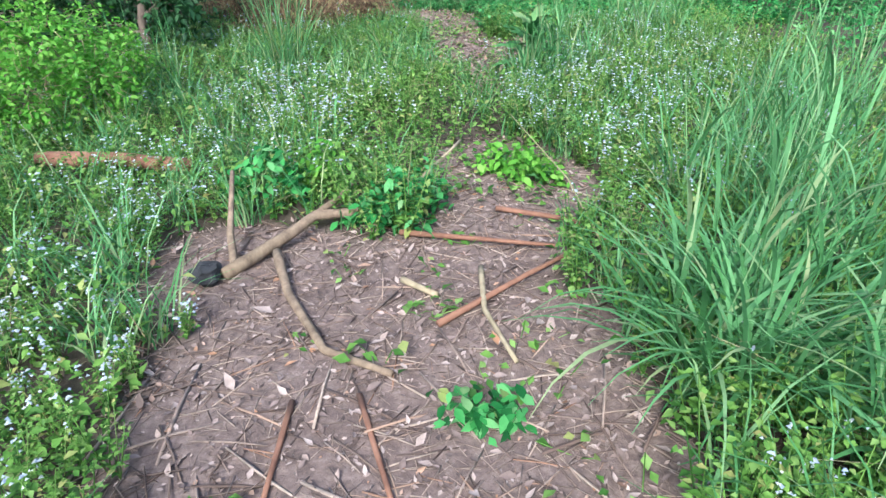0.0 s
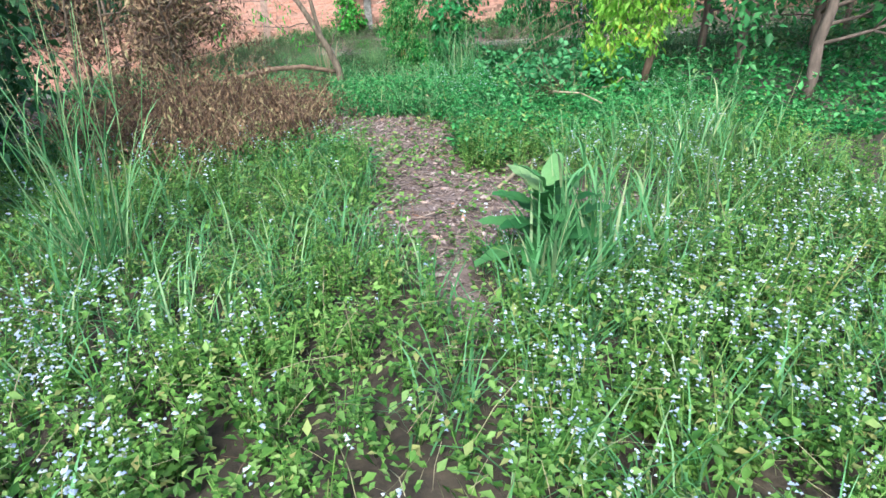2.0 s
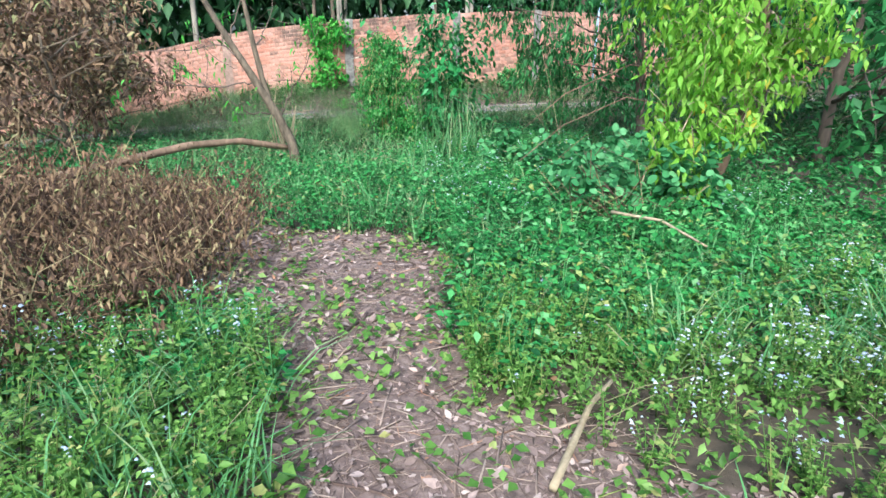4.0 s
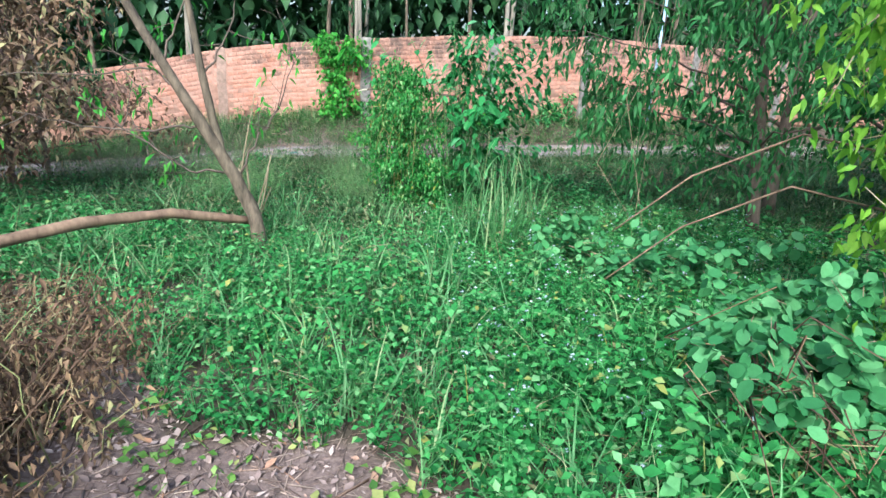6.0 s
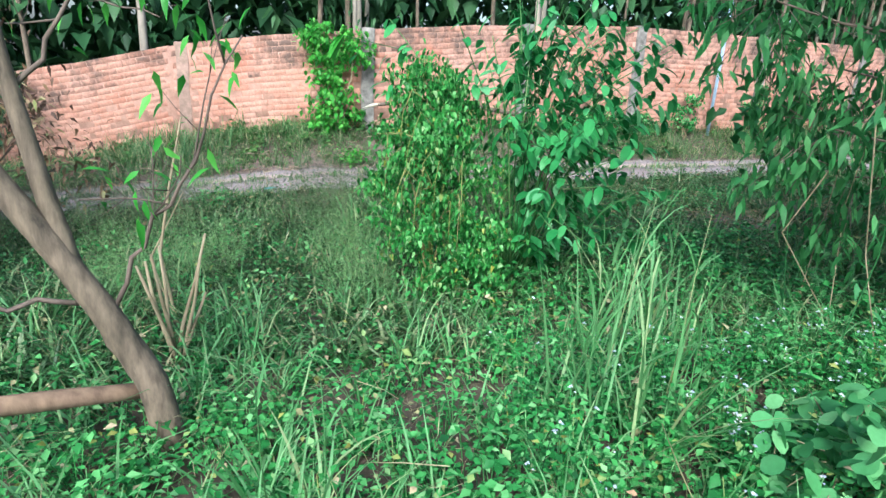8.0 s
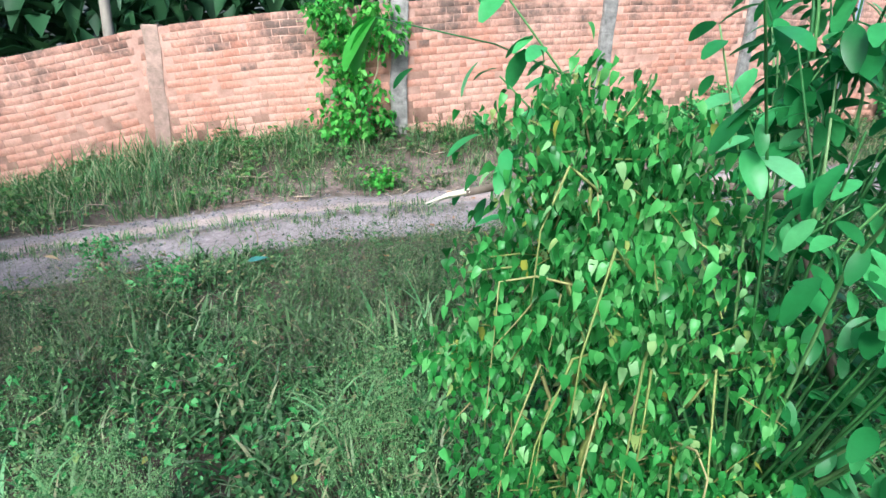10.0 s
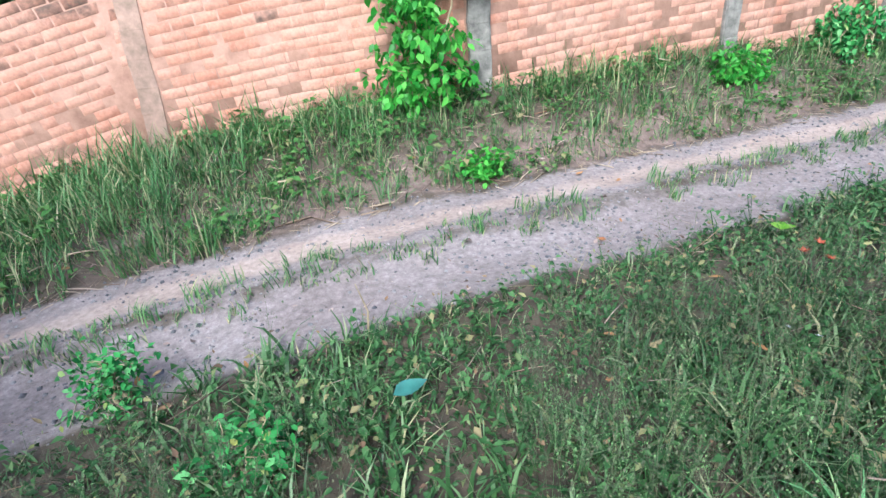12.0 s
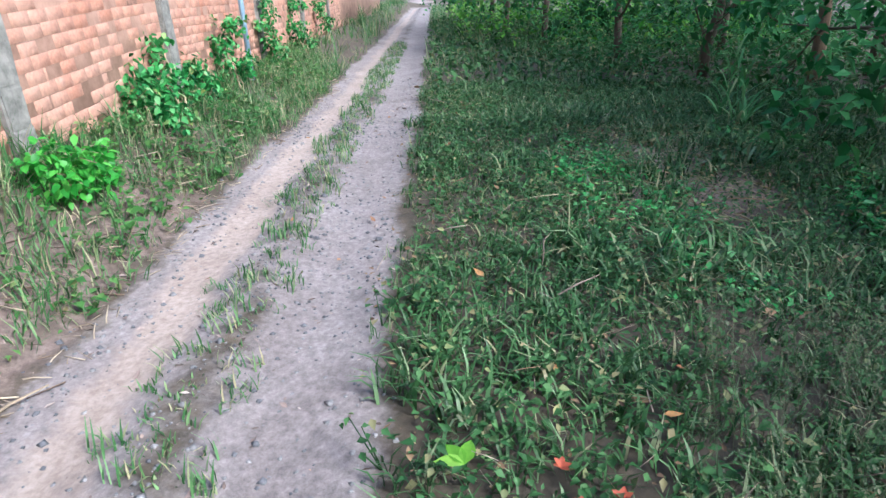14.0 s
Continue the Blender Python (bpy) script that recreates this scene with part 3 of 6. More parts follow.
def panicle_shape(h):
    """A wide, fine seed head on a thin stalk."""
    end = np.array([u(-0.2, 0.2), u(-0.2, 0.2), h])
    g = [tube(curve_pts((0, 0, 0), end, 2), (0.0008, 0.0005), 3)]
    n = 16
    f = u(0.5, 1.0, n)
    spike = (np.array([(0, 0.006, 0), (0, -0.006, 0), (0.75, 0, 0.6)]), np.array([(0, 1, 2)]))
    g.append(spread(spike, end * f[:, None], u(0, 6.28, n), None, None, u(0.06, 0.14, n) * (1.5 - f)))
    bead = small_leaf(0.6)
    m = 46
    f = u(0.55, 1.1, m)
    pos = end * f[:, None] + rng.normal(0, 0.065, (m, 3)) * (1.4 - f)[:, None]
    g.append(spread(bead, pos, u(0, 6.28, m), u(-1, 1, m), None, u(0.005, 0.010, m)))
    return join(*g)


def bud(r):
    """A small flower head, open below."""
    v = np.array([(r, 0, 0), (-r * 0.6, r * 0.85, 0), (-r * 0.6, -r * 0.85, 0), (0, 0, r)])
    return v, np.array([(0, 1, 3), (1, 2, 3), (2, 0, 3)])


def octa(r):
    v = np.array([(r, 0, 0), (-r, 0, 0), (0, r, 0), (0, -r, 0), (0, 0, r * 0.8), (0, 0, -r * 0.8)])
    return v, np.array([(0, 2, 4), (2, 1, 4), (1, 3, 4), (3, 0, 4), (2, 0, 5), (1, 2, 5), (3, 1, 5), (0, 3, 5)])


def field(count, box, keep):
    """Random places in box that keep accepts, standing on the ground."""
    x, y = u(box[0], box[1], count), u(box[2], box[3], count)
    k = keep(x, y)
    x, y = x[k], y[k]
    return np.stack([x, y, ground_z(x, y) - 0.01], -1)


def sown(shapes, pos, scale=(0.8, 1.2), size=None, tilt=0.12):
    """Plants of the given shapes set at pos, in one mesh."""
    which = rng.integers(len(shapes), size=len(pos))
    out = []
    for k, s in enumerate(shapes):
        p = pos[which == k]
        if len(p):
            sc = u(*scale, len(p))
            if size is not None:
                sc = sc * size[which == k]
            out.append(spread(s, p, u(0, 6.28, len(p)), u(-tilt, tilt, len(p)), u(-tilt, tilt, len(p)), sc))
    return join(*out)


def hum(x, y):
    """How high the weeds stand, from place to place."""
    return 0.8 + 0.4 * wavy(x, y, 1.5, 31) + 0.3 * np.clip(blob(x, y, -3.3, -6.4, 1.2, 1.5), 0, 1) + 0.45 * np.clip(blob(x, y, -0.5, -6.4, 0.9, 1.0), 0, 1)


def on_path(x, y):
    return np.abs(x - np.interp(y, [-12, -8, -4, 1, 2.27, 2.78, 3.29, 3.68, 4.16, 4.77, 5.55], [-2.75, -2.1, -1.45, -1.5, -1.64, -1.78, -2.05, -2.37, -2.42, -2.29, -2.02])) < 0.22


# ---- flowering weeds of the first clearing ----
def sow_weeds():
    made = [weed_shape(h, (0.022, 0.052), 3) for h in (0.26, 0.32, 0.38, 0.44, 0.30)]
    keep = lambda x, y: (bare(x, y) < 0.02 + 0.1 * rng.random(len(x))) & (y < -2.6 + 0.4 * wavy(x, y, 1, 5)) & ~(on_path(x, y) & (rng.random(len(x)) < 0.6)) & (blob(x, y, -3.5, -1.4, 1.15, 1.95) < 0.1)
    near = field(4200, (-5.4, 1.6, -11.0, -2.6), keep)
    far = field(600, (-10, 8, -12.5, -2.6), lambda x, y: keep(x, y) & ((x < -5.2) | (x > 1.5)))
    pos = np.concatenate([near, far])
    size = np.clip(hum(pos[:, 0], pos[:, 1]), 0.4, 1.5)
    which = rng.integers(len(made), size=len(pos))
    leaves, flowers = [], []
    petal = join(*[moved(bud(u(0.005, 0.0105)), rng.normal(0, 0.014, 3)) for _ in range(6)])
    for k, (geo, tips) in enumerate(made):
        sel = which == k
        p, yaw, sc = pos[sel], u(0, 6.28, sel.sum()), size[sel] * u(0.8, 1.15, sel.sum())
        leaves.append(spread(geo, p, yaw, None, None, sc))
        r = rot(yaw, 0 * yaw, 0 * yaw)
        at = (np.einsum("nij,kj->nki", r, tips) * sc[:, None, None] + p[:, None]).reshape(-1, 3)
        bloom = 0.45 * (0.08 + 0.85 * np.clip(3.0 * wavy(at[:, 0], at[:, 1], 2.3, 41), 0, 1) + 0.1 * (at[:, 0] < -3) + 0.8 * (blob(at[:, 0], at[:, 1], -0.45, -6.2, 0.75, 1.0) > 0) + 0.6 * (blob(at[:, 0], at[:, 1], -3.1, -6.6, 0.7, 0.9) > 0) + 0.9 * (blob(at[:, 0], at[:, 1], -1.05, -6.9, 0.7, 0.9) > 0) + 0.8 * (blob(at[:, 0], at[:, 1], -3.9, -9.1, 0.6, 0.9) > 0) + 0.7 * (blob(at[:, 0], at[:, 1], -3.3, -7.2, 0.6, 0.6) > 0))
        at = at[rng.random(len(at)) < bloom]
        flowers.append(spread(petal, at, u(0, 6.28, len(at)), None, None, u(0.7, 1.2, len(at))))
    thing("flowering_weeds", join(*leaves), M_WEED, "knee-high green flowering weeds covering the clearing", "weeds", kind="stuff")
    thing("weed_flowers", join(*flowers), M_FLOWER, "tiny pale blue flower heads on the weeds", "flowers", kind="stuff")


sow_weeds()


# ---- leafy ground cover between the clearings and the lane ----
def sow_cover():
    shapes = [cover_shape(h, (0.04, 0.075), 14, 1) for h in (0.12, 0.18, 0.24, 0.3, 0.2)]

    def keep(x, y):
        thin = (blob(x, y, -3.5, -1.4, 1.15, 1.95) > 0) & (rng.random(len(x)) < 0.75)
        return (bare(x, y) < 0.0 + 0.12 * rng.random(len(x))) & ~thin & (y > -3.4) & (y < np.where(x < -0.9, 2.3, 4.3) + 0.5 * wavy(x, y, 1.2, 8)) & ~((y > 2.2) & (rng.random(len(x)) < 0.45))

    pos = field(5600, (-5.5, 3.2, -3.4, 4.5), keep)
    far = field(1300, (-11, 9, -3.4, 3.2), lambda x, y: keep(x, y) & ((x < -5) | (x > 3)))
    pos = np.concatenate([pos, far])
    size = 0.85 + 0.3 * wavy(pos[:, 0], pos[:, 1], 1.4, 51) + 0.7 * np.clip(blob(pos[:, 0], pos[:, 1], 0.2, -1.6, 1.4, 1.8), 0, 1)
    close = (np.abs(pos[:, 0] + 0.9) < 2.2) & (pos[:, 1] < 1.6)
    fuller = [cover_shape(h, (0.022, 0.058), 28, 2) for h in (0.14, 0.2, 0.26, 0.32, 0.22, 0.17)]
    thing("ground_cover", join(sown(fuller, pos[close], (0.8, 1.2), size[close]), sown(shapes, pos[~close], (0.8, 1.2), size[~close])), M_COVER, "dense carpet of low broad-leaved green plants", "ground cover", kind="stuff")
    made, tips = weed_shape(0.45)
    p = field(420, (-0.9, 2.2, -1.6, 2.0), lambda x, y: bare(x, y) < 0)
    yaw, sc = u(0, 6.28, len(p)), u(0.6, 1.0, len(p))
    thing("flowering_weeds", spread(made, p, yaw, None, None, sc), M_COVER, "taller blue-flowered weeds among the ground cover", "weeds", kind="stuff")
    at = (np.einsum("nij,kj->nki", rot(yaw, 0 * yaw, 0 * yaw), tips) * sc[:, None, None] + p[:, None]).reshape(-1, 3)
    at = at[rng.random(len(at)) < 0.35]
    petal = join(*[moved(bud(u(0.005, 0.008)), rng.normal(0, 0.009, 3)) for _ in range(4)])
    thing("weed_flowers", spread(petal, at, u(0, 6.28, len(at))), M_FLOWER, "scattered pale blue flower heads over the ground cover", "flowers", kind="stuff")
    p = field(5200, (-4.2, 2.4, -2.6, 2.6), lambda x, y: bare(x, y) < 0.05)
    p[:, 2] += 0.08 + 0.16 * rng.random(len(p))
    thing("straw", spread(tube([(-0.5, 0, 0), (0, 0.04, 0.03), (0.5, 0, -0.02)], (0.008, 0.008, 0.005), 3), p, u(0, 6.28, len(p)), rng.normal(0.2, 0.5, len(p)), None, rng.gamma(2.0, 0.035, len(p)) + 0.03), M_HAY, "fine pale dead stems caught in the ground cover", "straw", kind="stuff")
    p = field(1300, (-4.2, 2.4, -2.6, 2.6), lambda x, y: bare(x, y) < 0.05)
    p[:, 2] += 0.10 + 0.14 * rng.random(len(p))
    thing("leaf_litter", spread(small_leaf(0.6), p, u(0, 6.28, len(p)), rng.normal(0, 0.4, len(p)), rng.normal(0, 0.5, len(p)), u(0.02, 0.05, len(p))), M_HAY, "withered yellowish leaves lying on the ground cover", "leaf litter", kind="stuff")
    p = field(600, (-4.2, 2.4, -2.4, 3.0), lambda x, y: bare(x, y) < 0.02)
    thing("meadow_grass", sown([tuft_shape(8, h, 0.010, (0.8, 2.4), 0.06) for h in (0.28, 0.36, 0.45)], p), M_GRASS, "arching grass blades through the ground cover", "grass", kind="stuff")
    seedlings = field(2600, (-3.2, 0, -11, -0.8), lambda x, y: (bare(x, y) > 0.0) & ((y > -8.3) | (rng.random(len(x)) < 0.25)) & (rng.random(len(x)) < 0.35 + 0.4 * (bare(x, y) < 0.2)))
    thing("seedlings", sown([cover_shape(0.06, (0.03, 0.05), 6), cover_shape(0.09, (0.04, 0.06), 8)], seedlings), M_WEED, "small green seedlings coming up through the mulch", "seedlings", kind="stuff")


sow_cover()


# ---- grasses ----
def sow_grass():
    dark = [tuft_shape(10, h, 0.012, (1.3, 3.0), 0.09, 2) for h in (0.2, 0.26, 0.32, 0.24)]
    broad = [tuft_shape(11, h, 0.02, (1.2, 2.8), 0.09) for h in (0.18, 0.24, 0.3)]

    def keep(x, y):
        edge = road_off(x, y)
        open_patch = (blob(x, y, 2.9, 5.5, 1.7, 0.75) > 0.3 * wavy(x, y, 3.0, 59)) & (rng.random(len(x)) < 0.72)
        return (edge > EDGE_NEAR - 0.10 + 0.16 * rng.random(len(x))) & (y > 1.9 + 0.5 * wavy(x, y, 1.5, 9)) & ~open_patch

    pos = field(11500, (-6.5, 7.5, 1.6, 9.0), keep)
    pos = np.concatenate([pos, field(1800, (-12, 20, 1.0, 12.0), lambda x, y: keep(x, y) & ((x < -6.3) | (x > 7.4)))])
    off = road_off(pos[:, 0], pos[:, 1])
    size = (0.64 + 0.3 * step(-6.3, -4.6, off)) * (0.92 + 0.55 * wavy(pos[:, 0], pos[:, 1], 2.6, 61))
    thing("shade_grass", sown(dark + broad, pos, (0.75, 1.2), size), M_SHADEDGRASS, "trailing grass beside the lane, its green darkened for tree shade", "grass", kind="stuff")
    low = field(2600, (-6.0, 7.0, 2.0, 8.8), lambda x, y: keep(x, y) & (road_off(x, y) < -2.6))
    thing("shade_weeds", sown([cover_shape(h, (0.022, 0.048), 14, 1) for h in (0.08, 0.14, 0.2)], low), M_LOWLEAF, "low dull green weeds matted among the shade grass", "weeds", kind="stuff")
    p = field(1400, (-4.4, 0.6, 2.6, 5.7), lambda x, y: keep(x, y) & (road_off(x, y) > -5.7) & (rng.random(len(x)) < np.clip(0.2 + 1.0 * wavy(x, y, 3.0, 67), 0.04, 0.5) * (x < -1.2)))
    mid = np.repeat([(-2.35, 3.2), (-1.5, 3.5), (-1.5, 2.75), (-2.7, 2.7)], 100, axis=0) + rng.normal(0, 0.15, (400, 2))
    p = p[~on_path(p[:, 0], p[:, 1])]
    mid = mid[~on_path(mid[:, 0], mid[:, 1])]
    p = np.concatenate([p, np.stack([mid[:, 0], mid[:, 1], ground_z(mid[:, 0], mid[:, 1])], -1)])
    thing("grass_panicles", sown([panicle_shape(h) for h in (0.3, 0.38, 0.46)], p), M_PANICLE, "hazy fine seed heads standing over the grass", "seed heads", kind="stuff")

    p = field(2300, (-4.8, 0.4, 3.3, 5.6), lambda x, y: keep(x, y) & (road_off(x, y) > -5.6) & (road_off(x, y) < -4.2) & ~on_path(x, y))
    thing("grass_panicles", sown([panicle_shape(h) for h in (0.44, 0.52, 0.6)], p), M_HAZE, "hazy grey-brown seed heads over the shade grass", "seed heads", kind="stuff")

    verge = [tuft_shape(10, h, 0.010, (0.8, 2.6), 0.08, 2) for h in (0.12, 0.18, 0.25, 0.34)]

    def bank(x, y):
        edge = road_off(x, y)
        gap = (edge > -8.3 + 0.2 * wavy(x, y, 1.7, 58)) & (x > -4.5) & (x < 2.5) & (rng.random(len(x)) < 0.3)
        return (edge < EDGE_FAR - 0.02 - 0.2 * rng.random(len(x))) & (y < np.interp(x, WALL[:, 0], WALL[:, 1]) - 0.09) & ~gap

    pos = field(19000, (-8.0, 9.0, 5.0, 11.5), bank)
    pos = np.concatenate([pos, field(3500, (-13, 24, 4.0, 15.5), lambda x, y: bank(x, y) & ((x < -8) | (x > 9)))])
    size = 0.75 + 0.3 * wavy(pos[:, 0], pos[:, 1], 2.0, 71) + 0.35 * step(-8.2, -8.9, road_off(pos[:, 0], pos[:, 1]))
    thing("verge_grass", sown(verge, pos, (0.7, 1.2), size), M_VERGE, "green and straw-coloured grass on the bank below the wall", "grass", kind="stuff")
    leafy = field(3600, (-7, 8, 6, 11.4), lambda x, y: bank(x, y) & (wavy(x, y, 2.2, 81) > -0.25))
    thing("verge_weeds", sown([cover_shape(0.14, (0.03, 0.06), 14), cover_shape(0.2, (0.035, 0.07), 12)], leafy), M_BANK, "leafy weeds among the bank grass", "weeds", kind="stuff")
    far = field(3400, (8, 40, 5, 22), lambda x, y: ((road_off(x, y) > -6.3) & (road_off(x, y) < -1.5)) | ((road_off(x, y) < -7.8) & (road_off(x, y) > -9.2)))
    thing("far_grass", sown(verge, far, (1.2, 2.0)), M_VERGE, "grass on both sides of the lane farther on", "grass", kind="stuff")
    edge = field(10000, (-6, 8, 4.5, 10.5), lambda x, y: (road_off(x, y) < -7.62) & (road_off(x, y) > -8.9) & (rng.random(len(x)) < np.where(road_off(x, y) > -8.1, 0.9, 0.45)))
    edge[:, 2] += 0.02 + 0.10 * rng.random(len(edge)) * (road_off(edge[:, 0], edge[:, 1]) < -7.9)
    thing("straw", spread(tube([(-0.5, 0, 0), (0, 0.04, 0.03), (0.5, 0, 0)], (0.03, 0.028, 0.015), 3), edge, u(0, 6.28, len(edge)), rng.normal(0, 0.25, len(edge)), None, rng.gamma(2.0, 0.03, len(edge)) + 0.03), M_HAYPALE, "dry straw along the far edge of the lane", "straw", kind="stuff")
    strip = field(17000, (-7, 14, 4.5, 11.0), lambda x, y: (np.abs(road_off(x, y) - MIDDLE + 0.02) < 0.19) & (wavy(x, y, 2.4, 15) > -0.6))
    thing("lane_grass", sown([tuft_shape(10, h, 0.008, (0.5, 1.9), 0.05, 2) for h in (0.04, 0.07, 0.11)], strip), M_VERGE, "thin grass strip between the wheel tracks", "grass", kind="stuff")
    some = field(2600, (-5.4, 1.6, -11, 2.2), lambda x, y: (bare(x, y) < 0.05) & ((y < -3) | (rng.random(len(x)) < 0.4)) & (wavy(x, y, 1.8, 44) > -0.35))
    hay = field(5200, (-5.0, 1.2, -10.6, -2.4), lambda x, y: bare(x, y) < 0.1)
    hay[:, 2] += 0.05 + 0.3 * rng.random(len(hay)) * np.clip(hum(hay[:, 0], hay[:, 1]), 0.3, 1.4)
    thing("straw", spread(tube([(-0.5, 0, 0), (0, 0.03, 0.02), (0.5, 0, -0.02)], (0.007, 0.007, 0.005), 3), hay, u(0, 6.28, len(hay)), rng.normal(0.2, 0.6, len(hay)), None, rng.gamma(2.0, 0.045, len(hay)) + 0.04), M_HAY, "fine pale dry stems tangled among the weeds", "straw", kind="stuff")
    thing("meadow_grass", sown([tuft_shape(10, h, 0.009, (0.5, 2.0), 0.06) for h in (0.32, 0.42, 0.5)], some), M_GRASS, "thin grass blades rising among the weeds", "grass", kind="stuff")


sow_grass()


# ---- undergrowth: small leaves that close the gaps between the plants ----
def undergrowth(count, box, keep, height, size, mat, label, lift=0.02):
    p = field(count, box, keep)
    p[:, 2] += lift + height * rng.random(len(p)) ** 1.5
    n = len(p)
    thing("undergrowth", spread(small_leaf(0.55), p, u(0, 6.28, n), rng.normal(0.1, 0.45, n), rng.normal(0, 0.4, n), u(*size, n)), mat, label, "undergrowth", kind="stuff")


undergrowth(62000, (-6.0, 2.4, -11.2, -2.2), lambda x, y: bare(x, y) < 0.04, 0.26, (0.022, 0.06), M_WEED, "fine leafy undergrowth between the flowering weeds")
undergrowth(26000, (-5.0, 3.0, -3.0, 4.2), lambda x, y: (bare(x, y) < 0.03) & (blob(x, y, -3.5, -1.4, 1.15, 1.95) < 0.3), 0.2, (0.02, 0.055), M_COVER, "fine leafy undergrowth in the ground cover")
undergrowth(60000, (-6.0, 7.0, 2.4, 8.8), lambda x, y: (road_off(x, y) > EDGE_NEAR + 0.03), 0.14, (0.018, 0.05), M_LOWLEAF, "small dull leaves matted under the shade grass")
undergrowth(30000, (-7.0, 9.0, 5.6, 11.4), lambda x, y: (road_off(x, y) < EDGE_FAR - 0.12) & (y < np.interp(x, WALL[:, 0], WALL[:, 1]) - 0.08), 0.12, (0.018, 0.05), M_BANK, "small leaves matted on the bank below the wall")
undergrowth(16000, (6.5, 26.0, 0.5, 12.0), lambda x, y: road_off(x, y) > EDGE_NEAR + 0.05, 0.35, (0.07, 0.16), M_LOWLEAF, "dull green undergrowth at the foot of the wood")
undergrowth(15000, (5.5, 15.0, 0.5, 8.5), lambda x, y: (road_off(x, y) > -4.0 + 0.5 * wavy(x, y, 1.0, 97)) & (x > 6.3 + 0.5 * (6 - y)), 2.2, (0.05, 0.11), M_HANG, "leafy saplings at the edge of the wood")
# The brighter leaf colour stands in for sun that the trees block here.
undergrowth(9000, (12.0, 30.0, 2.0, 14.0), lambda x, y: road_off(x, y) > -5.6, 3.0, (0.12, 0.24), M_BRIGHT, "green growth where the lane runs on, sunlight put into its bright colour")
undergrowth(9000, (2.5, 9.0, -9.0, 2.0), lambda x, y: x > 2.5, 0.4, (0.06, 0.13), M_COVER, "green undergrowth beside the clearing")


def grass_clump(at, n, h, width, stalks, label, spread_r=0.12, bend=(0.5, 1.9)):
    """A tall clump: blades and upright flowering stalks."""
    top = holder("tall_grass_clump", (at[0], at[1], float(ground_z(at[0], at[1])) - 0.02), label, "grass", "tall grass clumps")
    part("blade_tuft", tuft_shape(n, h, width, bend, spread_r, 6), M_GRASS, top)
    g = []
    for _ in range(stalks):
        a, lean, hh = u(0, 6.28), u(0.02, 0.3), h * u(0.9, 1.35)
        end = np.array([math.cos(a) * lean * hh, math.sin(a) * lean * hh, hh])
        base = np.array([u(-1, 1) * spread_r, u(-1, 1) * spread_r, 0])
        g.append(tube(curve_pts(base, base + end, 5, 0, 0.004), (0.0035, 0.003, 0.0028, 0.002, 0.001), 4))
        for k in range(3):
            f = u(0.3, 0.8)
            g.append(spread(blade(h * u(0.25, 0.45), width * 0.8, u(0.8, 1.8), 4, 1.2), (base + end * f)[None], np.array([u(0, 6.28)])))
    if g:
        part("stalk_tuft", join(*g), M_GRASS, top)


grass_clump((-1.5, -9.78), 250, 0.85, 0.019, 14, "big clump of tall arching green guinea grass", 0.2, (0.8, 2.4))
grass_clump((-1.2, -10.2), 120, 0.75, 0.019, 6, "broad arching green grass beside the first clearing", 0.2, (0.8, 2.4))
grass_clump((-0.75, -9.2), 130, 0.95, 0.014, 22, "tall arching green grass beside the first clearing", 0.3)
grass_clump((-0.9, -8.5), 90, 0.9, 0.012, 12, "tall feathery green grass", 0.3)
grass_clump((-0.1, -8.0), 90, 0.95, 0.012, 14, "tall feathery green grass", 0.35)
grass_clump((0.6, -7.2), 90, 0.95, 0.012, 14, "tall feathery green grass", 0.35)
grass_clump((-3.5, -5.2), 50, 1.15, 0.011, 20, "upright pale green grass stalks over the weeds", 0.15, (0.1, 0.9))
grass_clump((-4.4, -6.0), 60, 0.7, 0.010, 10, "upright pale green grass stalks over the weeds", 0.2, (0.2, 1.0))
grass_clump((-1.14, -5.95), 60, 0.72, 0.02, 5, "bluish green grass clump beside the trodden line", 0.16, (0.2, 1.3))
grass_clump((-0.8, -5.75), 60, 0.7, 0.018, 6, "bluish green grass clump beside the trodden line", 0.22, (0.3, 1.6))
grass_clump((-1.32, -6.1), 40, 0.6, 0.02, 3, "broad bluish green grass blades beside the trodden line", 0.1, (0.3, 1.5))
grass_clump((-1.95, -5.6), 40, 0.4, 0.008, 2, "thin arching grass tuft among the weeds", 0.1, (0.5, 1.6))
grass_clump((-3.0, -7.3), 40, 0.45, 0.016, 2, "broad-bladed grass tuft among the weeds", 0.12, (0.6, 1.6))
grass_clump((-0.55, -5.1), 34, 0.75, 0.013, 8, "loose grass blades beside the mulch", 0.3, (0.2, 1.1))
grass_clump((0.0, -4.9), 34, 0.8, 0.012, 9, "loose grass blades beside the mulch", 0.3, (0.2, 1.1))
grass_clump((0.9, -3.7), 60, 0.8, 0.012, 10, "tall feathery green grass", 0.4)
grass_clump((-0.35, 1.35), 50, 0.85, 0.014, 8, "upright green grass standing in the ground cover", 0.25, (0.1, 1.0))
grass_clump((0.05, 2.0), 40, 0.9, 0.014, 8, "upright green grass standing in the ground cover", 0.25, (0.1, 1.0))
grass_clump((-0.85, 0.25), 44, 0.6, 0.014, 2, "arching green grass tuft in the ground cover", 0.12, (0.9, 1.8))
grass_clump((-1.65, 0.9), 36, 0.5, 0.013, 2, "arching green grass tuft in the ground cover", 0.12, (0.6, 1.6))
grass_clump((-2.0, 2.2), 30, 0.5, 0.012, 2, "arching green grass tuft in the ground cover", 0.12, (0.6, 1.6))
